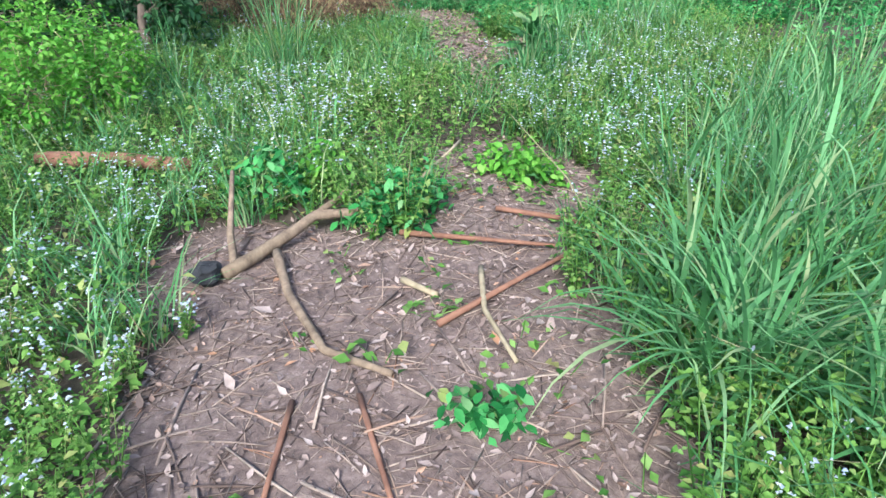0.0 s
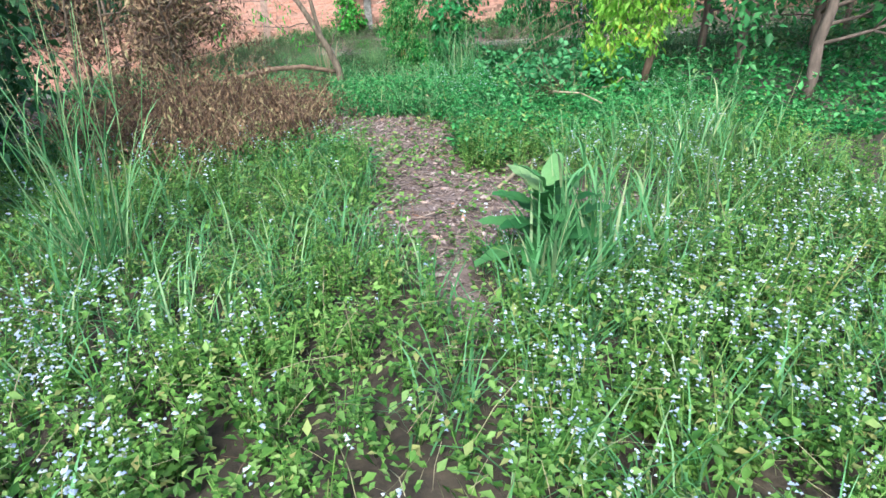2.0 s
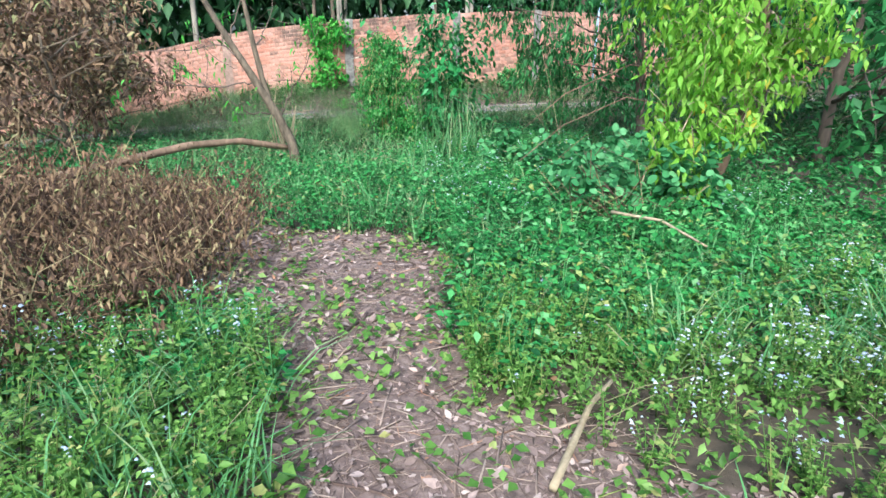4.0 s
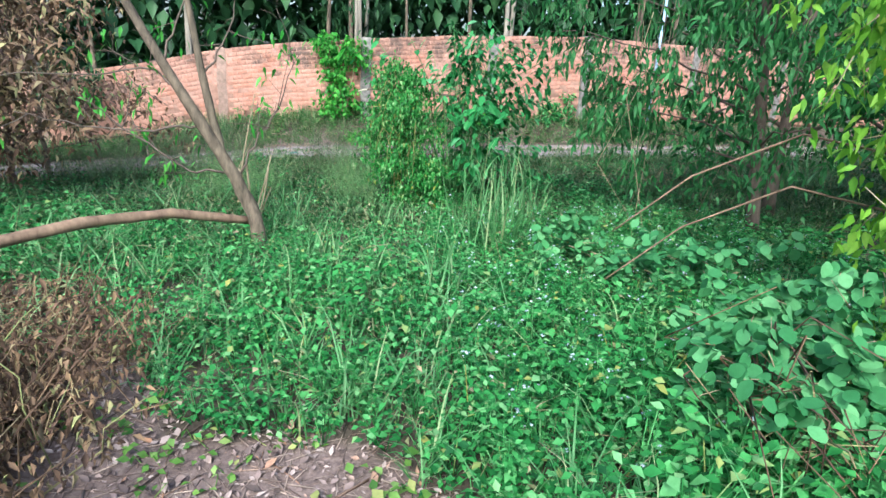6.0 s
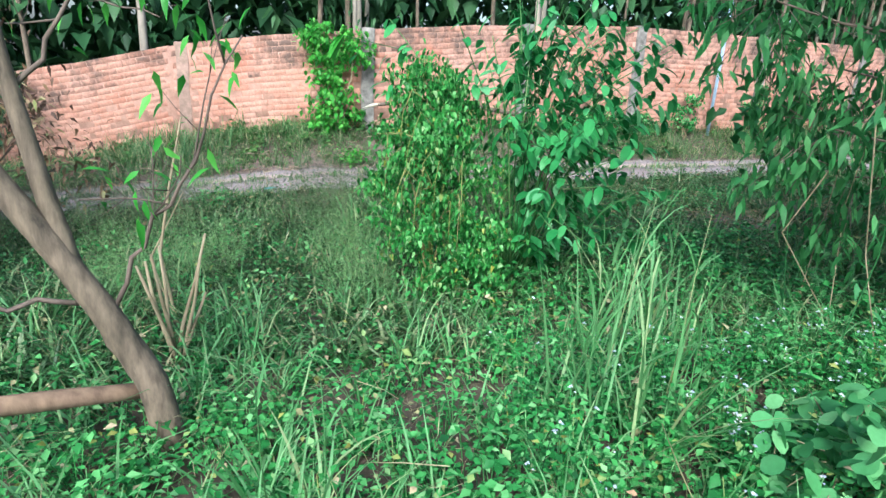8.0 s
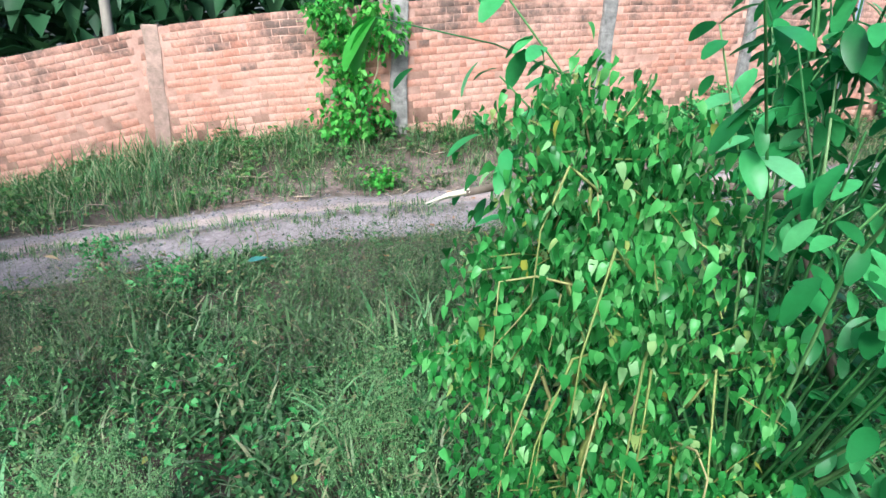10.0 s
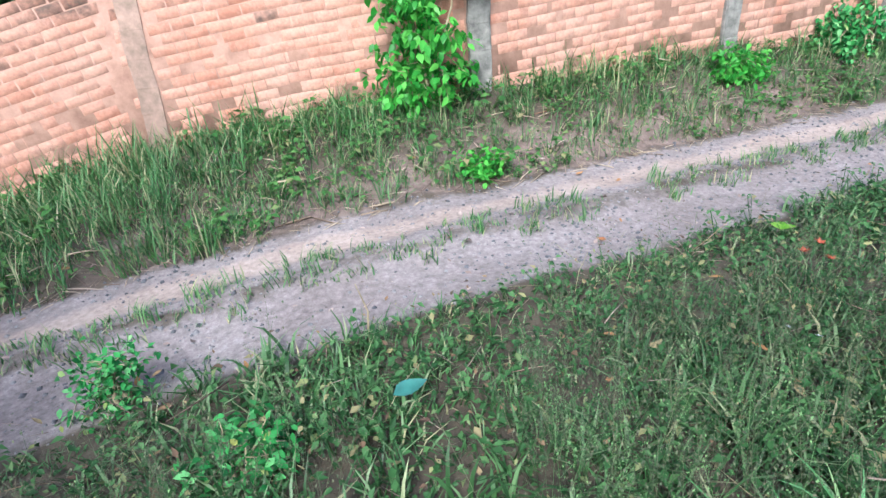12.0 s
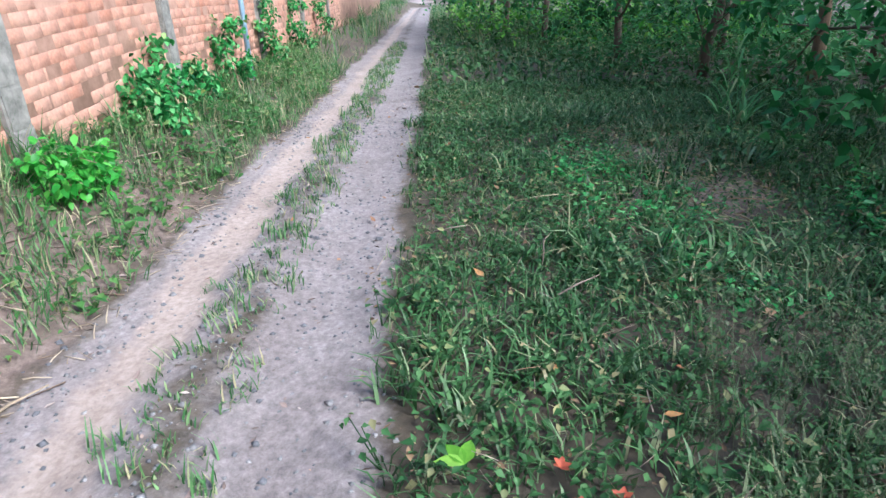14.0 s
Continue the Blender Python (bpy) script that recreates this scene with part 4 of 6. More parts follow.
grass_clump((4.75, 4.6), 16, 0.75, 0.03, 3, "tall broad-bladed plant with drooping pale tips", 0.06, (1.2, 2.4))
grass_clump((5.15, 4.7), 12, 0.7, 0.03, 2, "tall broad-bladed plant with drooping pale tips", 0.06, (1.2, 2.4))
for gx, gy in ((-2.25, 2.5), (-1.4, 2.6), (-2.65, 3.2), (-1.75, 3.7), (-3.0, 2.6), (-1.3, 3.7)):
    grass_clump((gx, gy), 34, 0.36, 0.017, 0, "leafy broad-bladed green grass below the seed heads", 0.18, (0.8, 2.2))
grass_clump((-1.35, 4.35), 46, 0.42, 0.02, 0, "bright green leafy grass tuft in the shade grass", 0.2, (0.8, 1.8))


# ---- mulch: stalks, flakes, sticks ----
def litter():
    stick = tube([(-0.5, 0, 0), (0, 0.02, 0.008), (0.5, 0, 0)], (0.014, 0.017, 0.010), 3)

    def keep(x, y):
        return bare(x, y) + 0.15 * rng.random(len(x)) > 0.02

    p = field(34000, (-4.2, 0.6, -11.4, -0.6), keep)
    p[:, 2] += 0.013
    thing("dry_stalks", spread(stick, p, u(0, 6.28, len(p)), rng.normal(0, 0.08, len(p)), None, rng.gamma(1.6, 0.055, len(p)) + 0.015), M_STALK, "pale broken dry stalks strewn over the clearings", "mulch", kind="stuff")
    flake = leaf(1.0, 0.5, "lance", 0.5, -0.25, 3)
    p = field(48000, (-4.2, 0.6, -11.4, -0.4), keep)
    p[:, 2] += 0.016
    thing("leaf_litter", spread(flake, p, u(0, 6.28, len(p)), rng.normal(0, 0.25, len(p)), rng.normal(0, 0.4, len(p)), rng.gamma(2.0, 0.008, len(p)) + 0.008), M_FLAKE, "pinkish brown dry leaf litter", "leaf litter", kind="stuff")
    p = field(2600, (-3.4, 0.6, -5.4, -0.4), keep)
    p[:, 2] += 0.02
    thing("leaf_litter", spread(leaf(1.0, 0.6, "ovate", 0.4, -0.25, 3), p, u(0, 6.28, len(p)), rng.normal(0, 0.3, len(p)), rng.normal(0, 0.4, len(p)), u(0.025, 0.06, len(p))), M_FLAKE, "curled pinkish brown dry leaves on the second clearing", "leaf litter", kind="stuff")
    p = field(2600, (-4.5, 2.5, 6.2, 9.2), lambda x, y: (road_off(x, y) < -7.72) & (road_off(x, y) > -8.5))
    p[:, 2] += 0.016
    thing("dry_stalks", spread(stick, p, u(0, 6.28, len(p)), rng.normal(0, 0.12, len(p)), None, rng.gamma(2.2, 0.04, len(p)) + 0.03), M_STALK, "dry cut stalks at the foot of the bank", "mulch", kind="stuff")
    p = field(2600, (-6, 8, 3.5, 9.0), lambda x, y: (road_off(x, y) > -6.45) & (road_off(x, y) < -4.2) & (rng.random(len(x)) < 0.6))
    p[:, 2] += 0.06 + 0.10 * rng.random(len(p))
    thing("straw", spread(stick, p, u(0, 6.28, len(p)), rng.normal(0, 0.3, len(p)), None, rng.gamma(2.0, 0.03, len(p)) + 0.03), M_STALK, "bits of dry straw caught in the lane-side grass", "straw", kind="stuff")
    p = field(5200, (-5, 6.5, 3.0, 9.0), lambda x, y: (road_off(x, y) > -6.5) & (road_off(x, y) < -3.4))
    p[:, 2] += 0.03 + 0.10 * rng.random(len(p))
    thing("leaf_litter", spread(flake, p, u(0, 6.28, len(p)), rng.normal(0, 0.35, len(p)), rng.normal(0, 0.5, len(p)), rng.gamma(2.0, 0.009, len(p)) + 0.010), M_BROWN, "withered brown leaves caught in the lane-side grass", "leaf litter", kind="stuff")
    p = field(3200, (-6, 8, 4.6, 10.5), lambda x, y: (road_off(x, y) > -8.2) & (road_off(x, y) < -6.3) & (rng.random(len(x)) < 0.3 + 0.7 * np.clip(np.abs(road_off(x, y) + 7.4) * 3, 0, 1)))
    p[:, 2] += 0.012
    thing("leaf_litter", spread(flake, p, u(0, 6.28, len(p)), rng.normal(0, 0.2, len(p)), rng.normal(0, 0.3, len(p)), rng.gamma(2.2, 0.008, len(p)) + 0.008), M_FLAKE, "small bits of dry leaf scattered along the lane", "leaf litter", kind="stuff")
    p = field(9000, (-5, 7, 3.2, 9.2), lambda x, y: (road_off(x, y) > -6.4) & (road_off(x, y) < -3.2) & (rng.random(len(x)) < np.clip(0.08 + 1.2 * wavy(x, y, 2.4, 91), 0.05, 0.8)))
    p[:, 2] += 0.06 + 0.14 * rng.random(len(p))
    thing("straw", spread(tube([(-0.5, 0, 0), (0, 0.05, 0.03), (0.5, 0, 0)], (0.006, 0.007, 0.004), 3), p, u(0, 6.28, len(p)), rng.normal(0.1, 0.4, len(p)), None, rng.gamma(2.0, 0.035, len(p)) + 0.04), M_HAY, "pale dry grass matted over the shade grass", "straw", kind="stuff")
    p = field(2600, (1.0, 5.2, 4.6, 6.6), lambda x, y: (blob(x, y, 2.9, 5.5, 1.8, 0.85) > 0) & (road_off(x, y) > -6.2))
    p[:, 2] += 0.03 + 0.07 * rng.random(len(p))
    thing("straw", spread(stick, p, u(0, 6.28, len(p)), rng.normal(0, 0.2, len(p)), None, rng.gamma(2.0, 0.04, len(p)) + 0.03), M_HAY, "pale dead grass lying in a thin patch beside the lane", "straw", kind="stuff")
    p = field(420, (1.0, 5.2, 4.4, 6.6), lambda x, y: (blob(x, y, 3.0, 5.3, 2.0, 1.0) > 0) & (road_off(x, y) > -6.1) & (wavy(x, y, 2.5, 60) > 0))
    thing("shade_weeds", sown([cover_shape(h, (0.03, 0.06), 12) for h in (0.1, 0.16)], p), M_COVER, "fresh green weeds in the thin patch beside the lane", "weeds", kind="stuff")
    stone = octa(1.0)
    p = field(24000, (-6, 8, 4.6, 10.5), lambda x, y: (road_off(x, y) > -7.75) & (road_off(x, y) < -6.35))
    p[:, 2] += 0.006
    big = field(17000, (-4, 5, 5.0, 9.5), lambda x, y: (road_off(x, y) > -7.8) & (road_off(x, y) < -6.4) & (np.abs(road_off(x, y) + 7.36) > 0.09) & (rng.random(len(x)) < np.clip(0.35 + 0.9 * wavy(x, y, 2.0, 96), 0.05, 1)))
    big[:, 2] += 0.011
    thing("gravel", spread(stone, big, u(0, 6.28, len(big)), u(-0.4, 0.4, len(big)), u(-0.4, 0.4, len(big)), rng.gamma(2.0, 0.0028, len(big)) + 0.0035), M_SLATE, "coarse slate-grey gravel pressed into the lane", "gravel", kind="stuff")
    thing("gravel", spread(stone, p, u(0, 6.28, len(p)), u(-1, 1, len(p)), u(-1, 1, len(p)), rng.gamma(2.2, 0.0028, len(p)) + 0.003), M_STONE, "small grey gravel on the wheel tracks", "gravel", kind="stuff")


litter()


def stick_thing(name, pts, radii, mat, label, category, group="", sides=7):
    p = np.asarray(pts, float)
    base = p[0].copy()
    ob = thing(name, tube(p - base, radii, sides, 0.05), mat, label, category, group, smooth=True, at=base)
    return ob


def bent(points, n=4):
    """A smooth line through the points."""
    p = np.asarray(points, float)
    k = np.linspace(0, len(p) - 1, (len(p) - 1) * n + 1)
    return np.stack([np.interp(k, range(len(p)), p[:, i]) for i in range(3)], -1)


# forked branch on the first clearing
fork = holder("fallen_branch", (-3.43, -8.85, 0.03), "forked pale brown fallen branch lying on the mulch", "branch")
part("limb", tube(bent([(0, 0, 0), (0.26, 0.24, 0.05), (0.40, 0.40, 0.08), (0.66, 0.47, 0.05)]), np.linspace(0.034, 0.024, 13), 8, 0.06), M_FORK, fork, smooth=True)
part("twig", tube(bent([(0.40, 0.40, 0.08), (0.52, 0.55, 0.10), (0.60, 0.72, 0.11)]), np.linspace(0.022, 0.010, 9), 6, 0.05), M_FORK, fork, smooth=True)
part("twig", tube(bent([(0.05, 0.02, 0.0), (0.0, 0.25, 0.08), (-0.02, 0.62, 0.26)]), np.linspace(0.022, 0.012, 9), 6, 0.05), M_FORK, fork, smooth=True)
stick_thing("fallen_stick", bent([(-3.2, -8.72, 0.06), (-3.12, -9.05, 0.035), (-2.95, -9.45, 0.03), (-2.7, -9.62, 0.03)]), np.linspace(0.024, 0.014, 13), M_FORK, "bent brown stick lying across the mulch", "stick", "loose sticks")
stick_thing("fallen_stick", bent([(-2.25, -8.95, 0.03), (-2.30, -9.3, 0.045), (-2.24, -9.62, 0.03)]), np.linspace(0.014, 0.009, 9), M_TWIG, "thin pale stick on the mulch", "stick", "loose sticks")
stick_thing("fallen_stick", bent([(-2.62, -9.0, 0.03), (-2.48, -9.16, 0.04)]), np.linspace(0.016, 0.014, 5), M_TWIG, "short pale split stick on the mulch", "stick", "loose sticks")
stick_thing("fallen_stick", bent([(-3.05, -9.7, 0.02), (-3.1, -10.1, 0.02)]), np.linspace(0.012, 0.008, 5), M_REDLOG, "thin reddish stick on the mulch", "stick", "loose sticks")
stick_thing("fallen_stick", bent([(-2.82, -9.7, 0.02), (-2.72, -10.2, 0.02)]), np.linspace(0.012, 0.008, 5), M_REDLOG, "thin reddish stick on the mulch", "stick", "loose sticks")
stick_thing("fallen_stick", bent([(-2.72, -8.5, 0.05), (-2.45, -8.1, 0.12), (-2.14, -7.62, 0.17)]), np.linspace(0.017, 0.010, 9), M_TWIG, "long pale stick leaning in the weeds", "stick", "loose sticks")
stick_thing("fallen_stick", bent([(-1.0, -4.1, 0.03), (-0.7, -3.7, 0.06), (-0.5, -3.5, 0.05)]), np.linspace(0.016, 0.010, 9), M_TWIG, "pale stick lying on the mulch", "stick", "loose sticks")
stick_thing("fallen_stick", bent([(0.15, -2.0, 0.38), (0.35, -2.3, 0.40), (0.42, -2.7, 0.36)]), np.linspace(0.012, 0.007, 9), M_TWIG, "dry grey forked twig lying on the ground cover", "stick", "loose sticks")
stick_thing("fallen_log", bent([(-4.75, -7.52, 0.16), (-4.25, -7.64, 0.17), (-3.8, -7.72, 0.14)]), np.linspace(0.05, 0.042, 9), M_REDLOG, "reddish brown log lying in the weeds", "log", "", 10)
stick_thing("fallen_log", bent([(-4.6, -0.5, 0.22), (-3.7, 0.26, 0.34), (-3.14, 0.7, 0.42), (-2.7, 1.08, 0.40), (-2.2, 1.42, 0.26)]), np.array([0.06, 0.058, 0.06, 0.055, 0.06, 0.058, 0.055, 0.056, 0.055, 0.05, 0.052, 0.05, 0.05, 0.05, 0.05, 0.048, 0.045]) * 0.7, M_LOG, "long brown fallen trunk lying beside the bare tree", "log", "", 10)
bm = bmesh.new()
bmesh.ops.create_icosphere(bm, subdivisions=3, radius=0.075)
for vert in bm.verts:
    vert.co *= 1 + 0.5 * noise.noise(vert.co * 22)
    vert.co.z *= 0.6
me = bpy.data.meshes.new("stump")
bm.to_mesh(me)
bm.free()
me.materials.append(M_BLACK)
tagged(new("stump", me), "small charred black stump beside the forked branch", "stump").location = (-3.5, -8.85, 0.05)


for pts in ([(-2.6, -8.55, 0.03), (-2.2, -8.72, 0.05), (-1.85, -8.8, 0.03)], [(-2.05, -8.35, 0.03), (-1.7, -8.6, 0.06), (-1.5, -8.95, 0.03)], [(-2.5, -9.35, 0.03), (-2.05, -9.05, 0.04), (-1.75, -8.85, 0.03)]):
    stick_thing("fallen_stick", bent(pts), np.linspace(0.016, 0.009, 9), M_REDLOG, "reddish brown dead stalk lying on the mulch", "stick", "loose sticks")
stick_thing("grass_stalk", bent([(-1.62, -9.05, 0.0), (-1.75, -8.6, 0.3), (-1.95, -8.15, 0.5)]), np.linspace(0.005, 0.002, 9), M_HAY, "long pale leaning grass stalk", "grass stalk", "", 5)


# ---- trees and shrubs ----
def twigs(start, direction, length, radius, depth, geos, tips, bend=0.35, kids=(2, 4), ratio=0.62):
    """Grows a limb and its branches; collects tubes and the places for leaves."""
    d = np.asarray(direction, float)
    d /= np.linalg.norm(d)
    n = 5 if depth else 3
    pts, dd = [np.asarray(start, float)], d.copy()
    for _ in range(n - 1):
        dd = dd + rng.normal(0, bend / n, 3)
        dd /= np.linalg.norm(dd)
        pts.append(pts[-1] + dd * length / (n - 1))
    geos.append(tube(pts, np.linspace(radius, radius * 0.55, n), 6 if radius > 0.012 else 4 if depth else 3))
    if depth == 0:
        tips += [(p, dd) for p in pts[1:]] + [(pts[1] * 0.5 + pts[2] * 0.5, dd), (pts[0] * 0.5 + pts[1] * 0.5, dd)]
        return
    for _ in range(int(rng.integers(*kids))):
        k = int(rng.integers(2, n))
        side = rng.normal(0, 1, 3)
        side -= dd * (side @ dd)
        side /= np.linalg.norm(side)
        twigs(pts[k], dd * 0.75 + side * u(0.5, 0.9) + (0, 0, 0.1), length * ratio * u(0.8, 1.2), radius * 0.5, depth - 1, geos, tips, bend, kids, ratio)
    tips.append((pts[-1], dd))


def leafed(tips, per, lf, size, jitter, droop=0.3):
    """Leaves round the tips."""
    at = np.repeat(np.array([t[0] for t in tips]), per, axis=0)
    n = len(at)
    at = at + rng.normal(0, jitter, (n, 3))
    return spread(lf, at, u(0, 6.28, n), -droop + rng.normal(0, 0.4, n), rng.normal(0, 0.5, n), u(*size, n))


def tree(name, at, height, lean, spread_r, leaf_geo, leaf_size, leaf_m, bark, label, category="tree", group="", per=10, trunk_r=0.08, start=0.45, limbs=7, jitter=0.16, droop=0.4):
    z = float(ground_z(at[0], at[1]))
    top = holder(name, (at[0], at[1], z - 0.05), label, category, group)
    pts = bent([(0, 0, 0), (lean[0] * 0.35, lean[1] * 0.35, height * 0.4), (lean[0], lean[1], height)])
    pts[1:-1] += rng.normal(0, 0.02, (len(pts) - 2, 3))
    part("trunk", tube(pts, np.linspace(trunk_r, trunk_r * 0.35, len(pts)), 9, 0.04), bark, top, smooth=True)
    geos, tips = [], []
    for k in range(limbs):
        f = start + (1 - start) * (k + u(0, 0.8)) / limbs
        p = np.array([np.interp(f * (len(pts) - 1), range(len(pts)), pts[:, i]) for i in range(3)])
        a = u(0, 6.28)
        own = []
        twigs(p, (math.cos(a), math.sin(a), u(0.1, 0.6)), spread_r * u(0.7, 1.1), trunk_r * 0.35, 2, own, tips)
        part("limb", own[0], bark, top, smooth=True)
        geos += own[1:]
    tagged(part("twigwork", join(*geos), bark, top, smooth=True), kind="stuff")
    part("crown", leafed(tips, per, leaf_geo, leaf_size, jitter, droop), leaf_m, top)
    return top


SIMPLE = small_leaf(0.55, 0.2, 0.25)
LANCE = leaf(1.0, 0.3, "lance", 0.2, 0.35, 3)
OVATE = leaf(1.0, 0.55, "ovate", 0.2, 0.25, 3)
HEART = leaf(1.0, 0.56, "heart", 0.25, 0.4, 5)
OBLONG = leaf(1.0, 0.46, "oblong", 0.2, 0.3, 5)
ROUND = leaf(1.0, 0.85, "oblong", 0.12, 0.15, 4)


# the bare leaning tree beside the fallen trunk
def bare_tree():
    top = holder("bare_tree", (-2.18, 1.36, float(ground_z(-2.18, 1.36)) - 0.05), "leaning forked tree with bare brown limbs and few leaves", "tree")
    part("trunk", tube(bent([(0.06, 0.03, 0.0), (0.0, 0.0, 0.38), (-0.1, -0.02, 0.62), (-0.22, -0.03, 0.85), (-0.4, -0.06, 1.18), (-0.56, -0.06, 1.45), (-0.80, -0.06, 1.9), (-1.15, -0.06, 2.8)]), np.linspace(0.06, 0.024, 29), 10, 0.06), M_BARK, top, smooth=True)
    part("limb", tube(bent([(-0.2, -0.02, 0.80), (-0.27, 0.0, 1.1), (-0.34, 0.02, 1.48), (-0.42, 0.05, 2.0), (-0.45, 0.05, 2.9)]), np.linspace(0.036, 0.018, 17), 8, 0.05), M_BARK, top, smooth=True)
    geos, tips = [], []
    for line in ([(-0.45, -0.06, 1.27), (-0.62, -0.1, 1.42), (-1.0, -0.15, 1.38), (-1.9, -0.2, 1.28)], [(-0.34, -0.04, 1.05), (-0.6, -0.1, 1.0), (-1.1, -0.15, 1.02), (-1.5, -0.2, 1.1)], [(-0.2, -0.02, 0.7), (-0.45, -0.1, 0.72), (-0.8, -0.15, 1.0), (-1.1, -0.2, 1.25)],
                 [(-0.1, -0.01, 0.66), (0.02, 0.0, 0.9), (0.18, 0.02, 1.2), (0.37, 0.05, 1.6)], [(-0.33, 0.02, 1.4), (-0.2, 0.1, 1.6), (-0.05, 0.2, 2.0)], [(-0.56, -0.06, 1.45), (-0.5, 0.0, 1.75), (-0.2, 0.1, 2.3)]):
        pts = bent(line)
        pts[1:-1] += rng.normal(0, 0.012, (len(pts) - 2, 3))
        part("branch", tube(pts, np.linspace(0.010, 0.003, len(pts)), 6), M_DARKBARK, top, smooth=True)
        for k in (4, 5, 6, 7, len(pts) - 2):
            twigs(pts[k], rng.normal(0, 1, 3) * (1, 0.7, 0.7) + (-0.2, 0, 0.6), u(0.2, 0.4), 0.004, 1, geos, tips, 0.7, (2, 4), 0.55)
    tagged(part("twigwork", join(*geos), M_DARKBARK, top, smooth=True), kind="stuff")
    few = [tips[k] for k in rng.choice(len(tips), len(tips) // 6, replace=False)]
    part("foliage", leafed(few, 4, LANCE, (0.06, 0.1), 0.05, 0.8), M_SHRUB, top)


bare_tree()


def stem_bunch(at, n, h, label):
    top = holder("cut_stems", (at[0], at[1], float(ground_z(*at)) - 0.02), label, "shrub")
    for _ in range(n):
        e = (u(-0.16, 0.16), u(-0.16, 0.16), h * u(0.5, 1.0))
        part("stem", tube(curve_pts((u(-0.03, 0.03), u(-0.03, 0.03), 0), e, 4, 0, 0.01), (0.011, 0.010, 0.008, 0.006), 6), M_TWIG, top, smooth=True)


stem_bunch((-2.3, 2.05), 7, 0.75, "bunch of thin pale bare shrub stems")


# dry brown brush beside the second clearing
def brush():
    n = 1050
    a = u(0, 6.28, n)
    r = np.sqrt(u(0, 1, n))
    x, y = -3.6 + 1.15 * r * np.cos(a), -1.6 + 1.9 * r * np.sin(a)
    g, fl = [], []
    lf = small_leaf(0.4, 0.4, 0.4)
    for k in range(n):
        h = u(0.35, 0.95) * (1.2 - 0.5 * r[k]) * (1.0 - 0.6 * float(step(-1.3, -0.4, y[k])))
        b = np.array([x[k], y[k], float(ground_z(x[k], y[k]))])
        e = b + (u(-0.55, 0.55), u(-0.55, 0.55), h * u(0.6, 1.0))
        pts = curve_pts(b, e, 4, 0.06, 0.035)
        g.append(tube(pts, (0.0045, 0.004, 0.003, 0.0015), 3))
        for _ in range(3):
            f = u(0.4, 0.9)
            p = b + (e - b) * f
            g.append(tube([p, p + rng.normal(0, 0.09, 3) + (0, 0, 0.06)], (0.003, 0.0015), 3))
        m = 34
        fl.append(spread(lf, b + (e - b) * u(0.3, 1.0, m)[:, None] + rng.normal(0, 0.04, (m, 3)), u(0, 6.28, m), -0.8 + rng.normal(0, 0.5, m), rng.normal(0, 0.6, m), u(0.02, 0.06, m)))
    thing("dry_brush", join(*g, *fl), M_BROWN, "tangle of dead brown stalks and withered leaves", "brush", kind="stuff")
    for cx, cy in ((0.15, -1.35), (0.3, -1.6)):
        g = []
        for _ in range(26):
            b = np.array([cx, cy, 0.36]) + rng.normal(0, 0.08, 3)
            g.append(tube([b, b + rng.normal(0, 0.12, 3), b + rng.normal(0, 0.2, 3) + (0.1, -0.1, -0.08)], (0.004, 0.004, 0.002), 3))
        thing("dry_tuft", join(*g), M_BROWN, "withered rust-brown tuft hanging in the ground cover", "dead plant")


brush()


# yellow-green tree with drooping leaves
def drooping_tree():
    at = (2.0, -0.35)
    top = holder("yellow_green_tree", (at[0], at[1], float(ground_z(*at)) - 0.05), "small tree with drooping bright yellow-green leaves and a leaning trunk", "tree")
    part("trunk", tube(bent([(0, 0, 0), (0.12, -0.05, 0.6), (0.35, 0.0, 1.4), (0.3, 0.2, 2.6)]), np.linspace(0.06, 0.03, 13), 9, 0.03), M_LOG, top, smooth=True)
    geos, tips = [], []
    for tgt in ((-0.9, -0.35, 1.95), (-0.65, -0.6, 1.2), (-0.95, -0.9, 0.85), (-0.2, -0.3, 2.3), (0.1, -0.6, 1.6), (-0.5, 0.1, 2.7), (-0.6, -0.9, 1.7), (0.4, 0.3, 2.9), (-1.2, -0.2, 2.5), (-0.3, -1.1, 2.2), (-0.75, -0.4, 1.5), (-0.2, -0.5, 1.3)):
        tgt = np.array(tgt)
        a = np.array((0.25, 0.0, min(1.2 + 0.3 * tgt[2], 2.2)))
        part("limb", tube(curve_pts(a, tgt, 6, 0.12, 0.02), np.linspace(0.02, 0.006, 6), 5), M_TWIG, top, smooth=True)
        for _ in range(24):
            twigs(tgt + rng.normal(0, 0.15, 3), rng.normal(0, 1, 3) + (0, 0, -0.7), 0.28, 0.004, 0, geos, tips)
    tagged(part("twigwork", join(*geos), M_TWIG, top, smooth=True), kind="stuff")
    part("crown", leafed(tips, 6, leaf(1.0, 0.4, "lance", 0.2, 0.35, 3), (0.06, 0.115), 0.06, 0.7), M_YELLOW, top)
    for z in (0.9, 1.2):
        g = bent([(-0.2, -0.2, z), (-0.9, 0.2, z + 0.12), (-1.5, 0.25, z - 0.15), (-1.9, 0.3, z - 0.5)])
        part("branch", tube(g, np.linspace(0.008, 0.004, len(g)), 5), M_LOG, top, smooth=True)


drooping_tree()


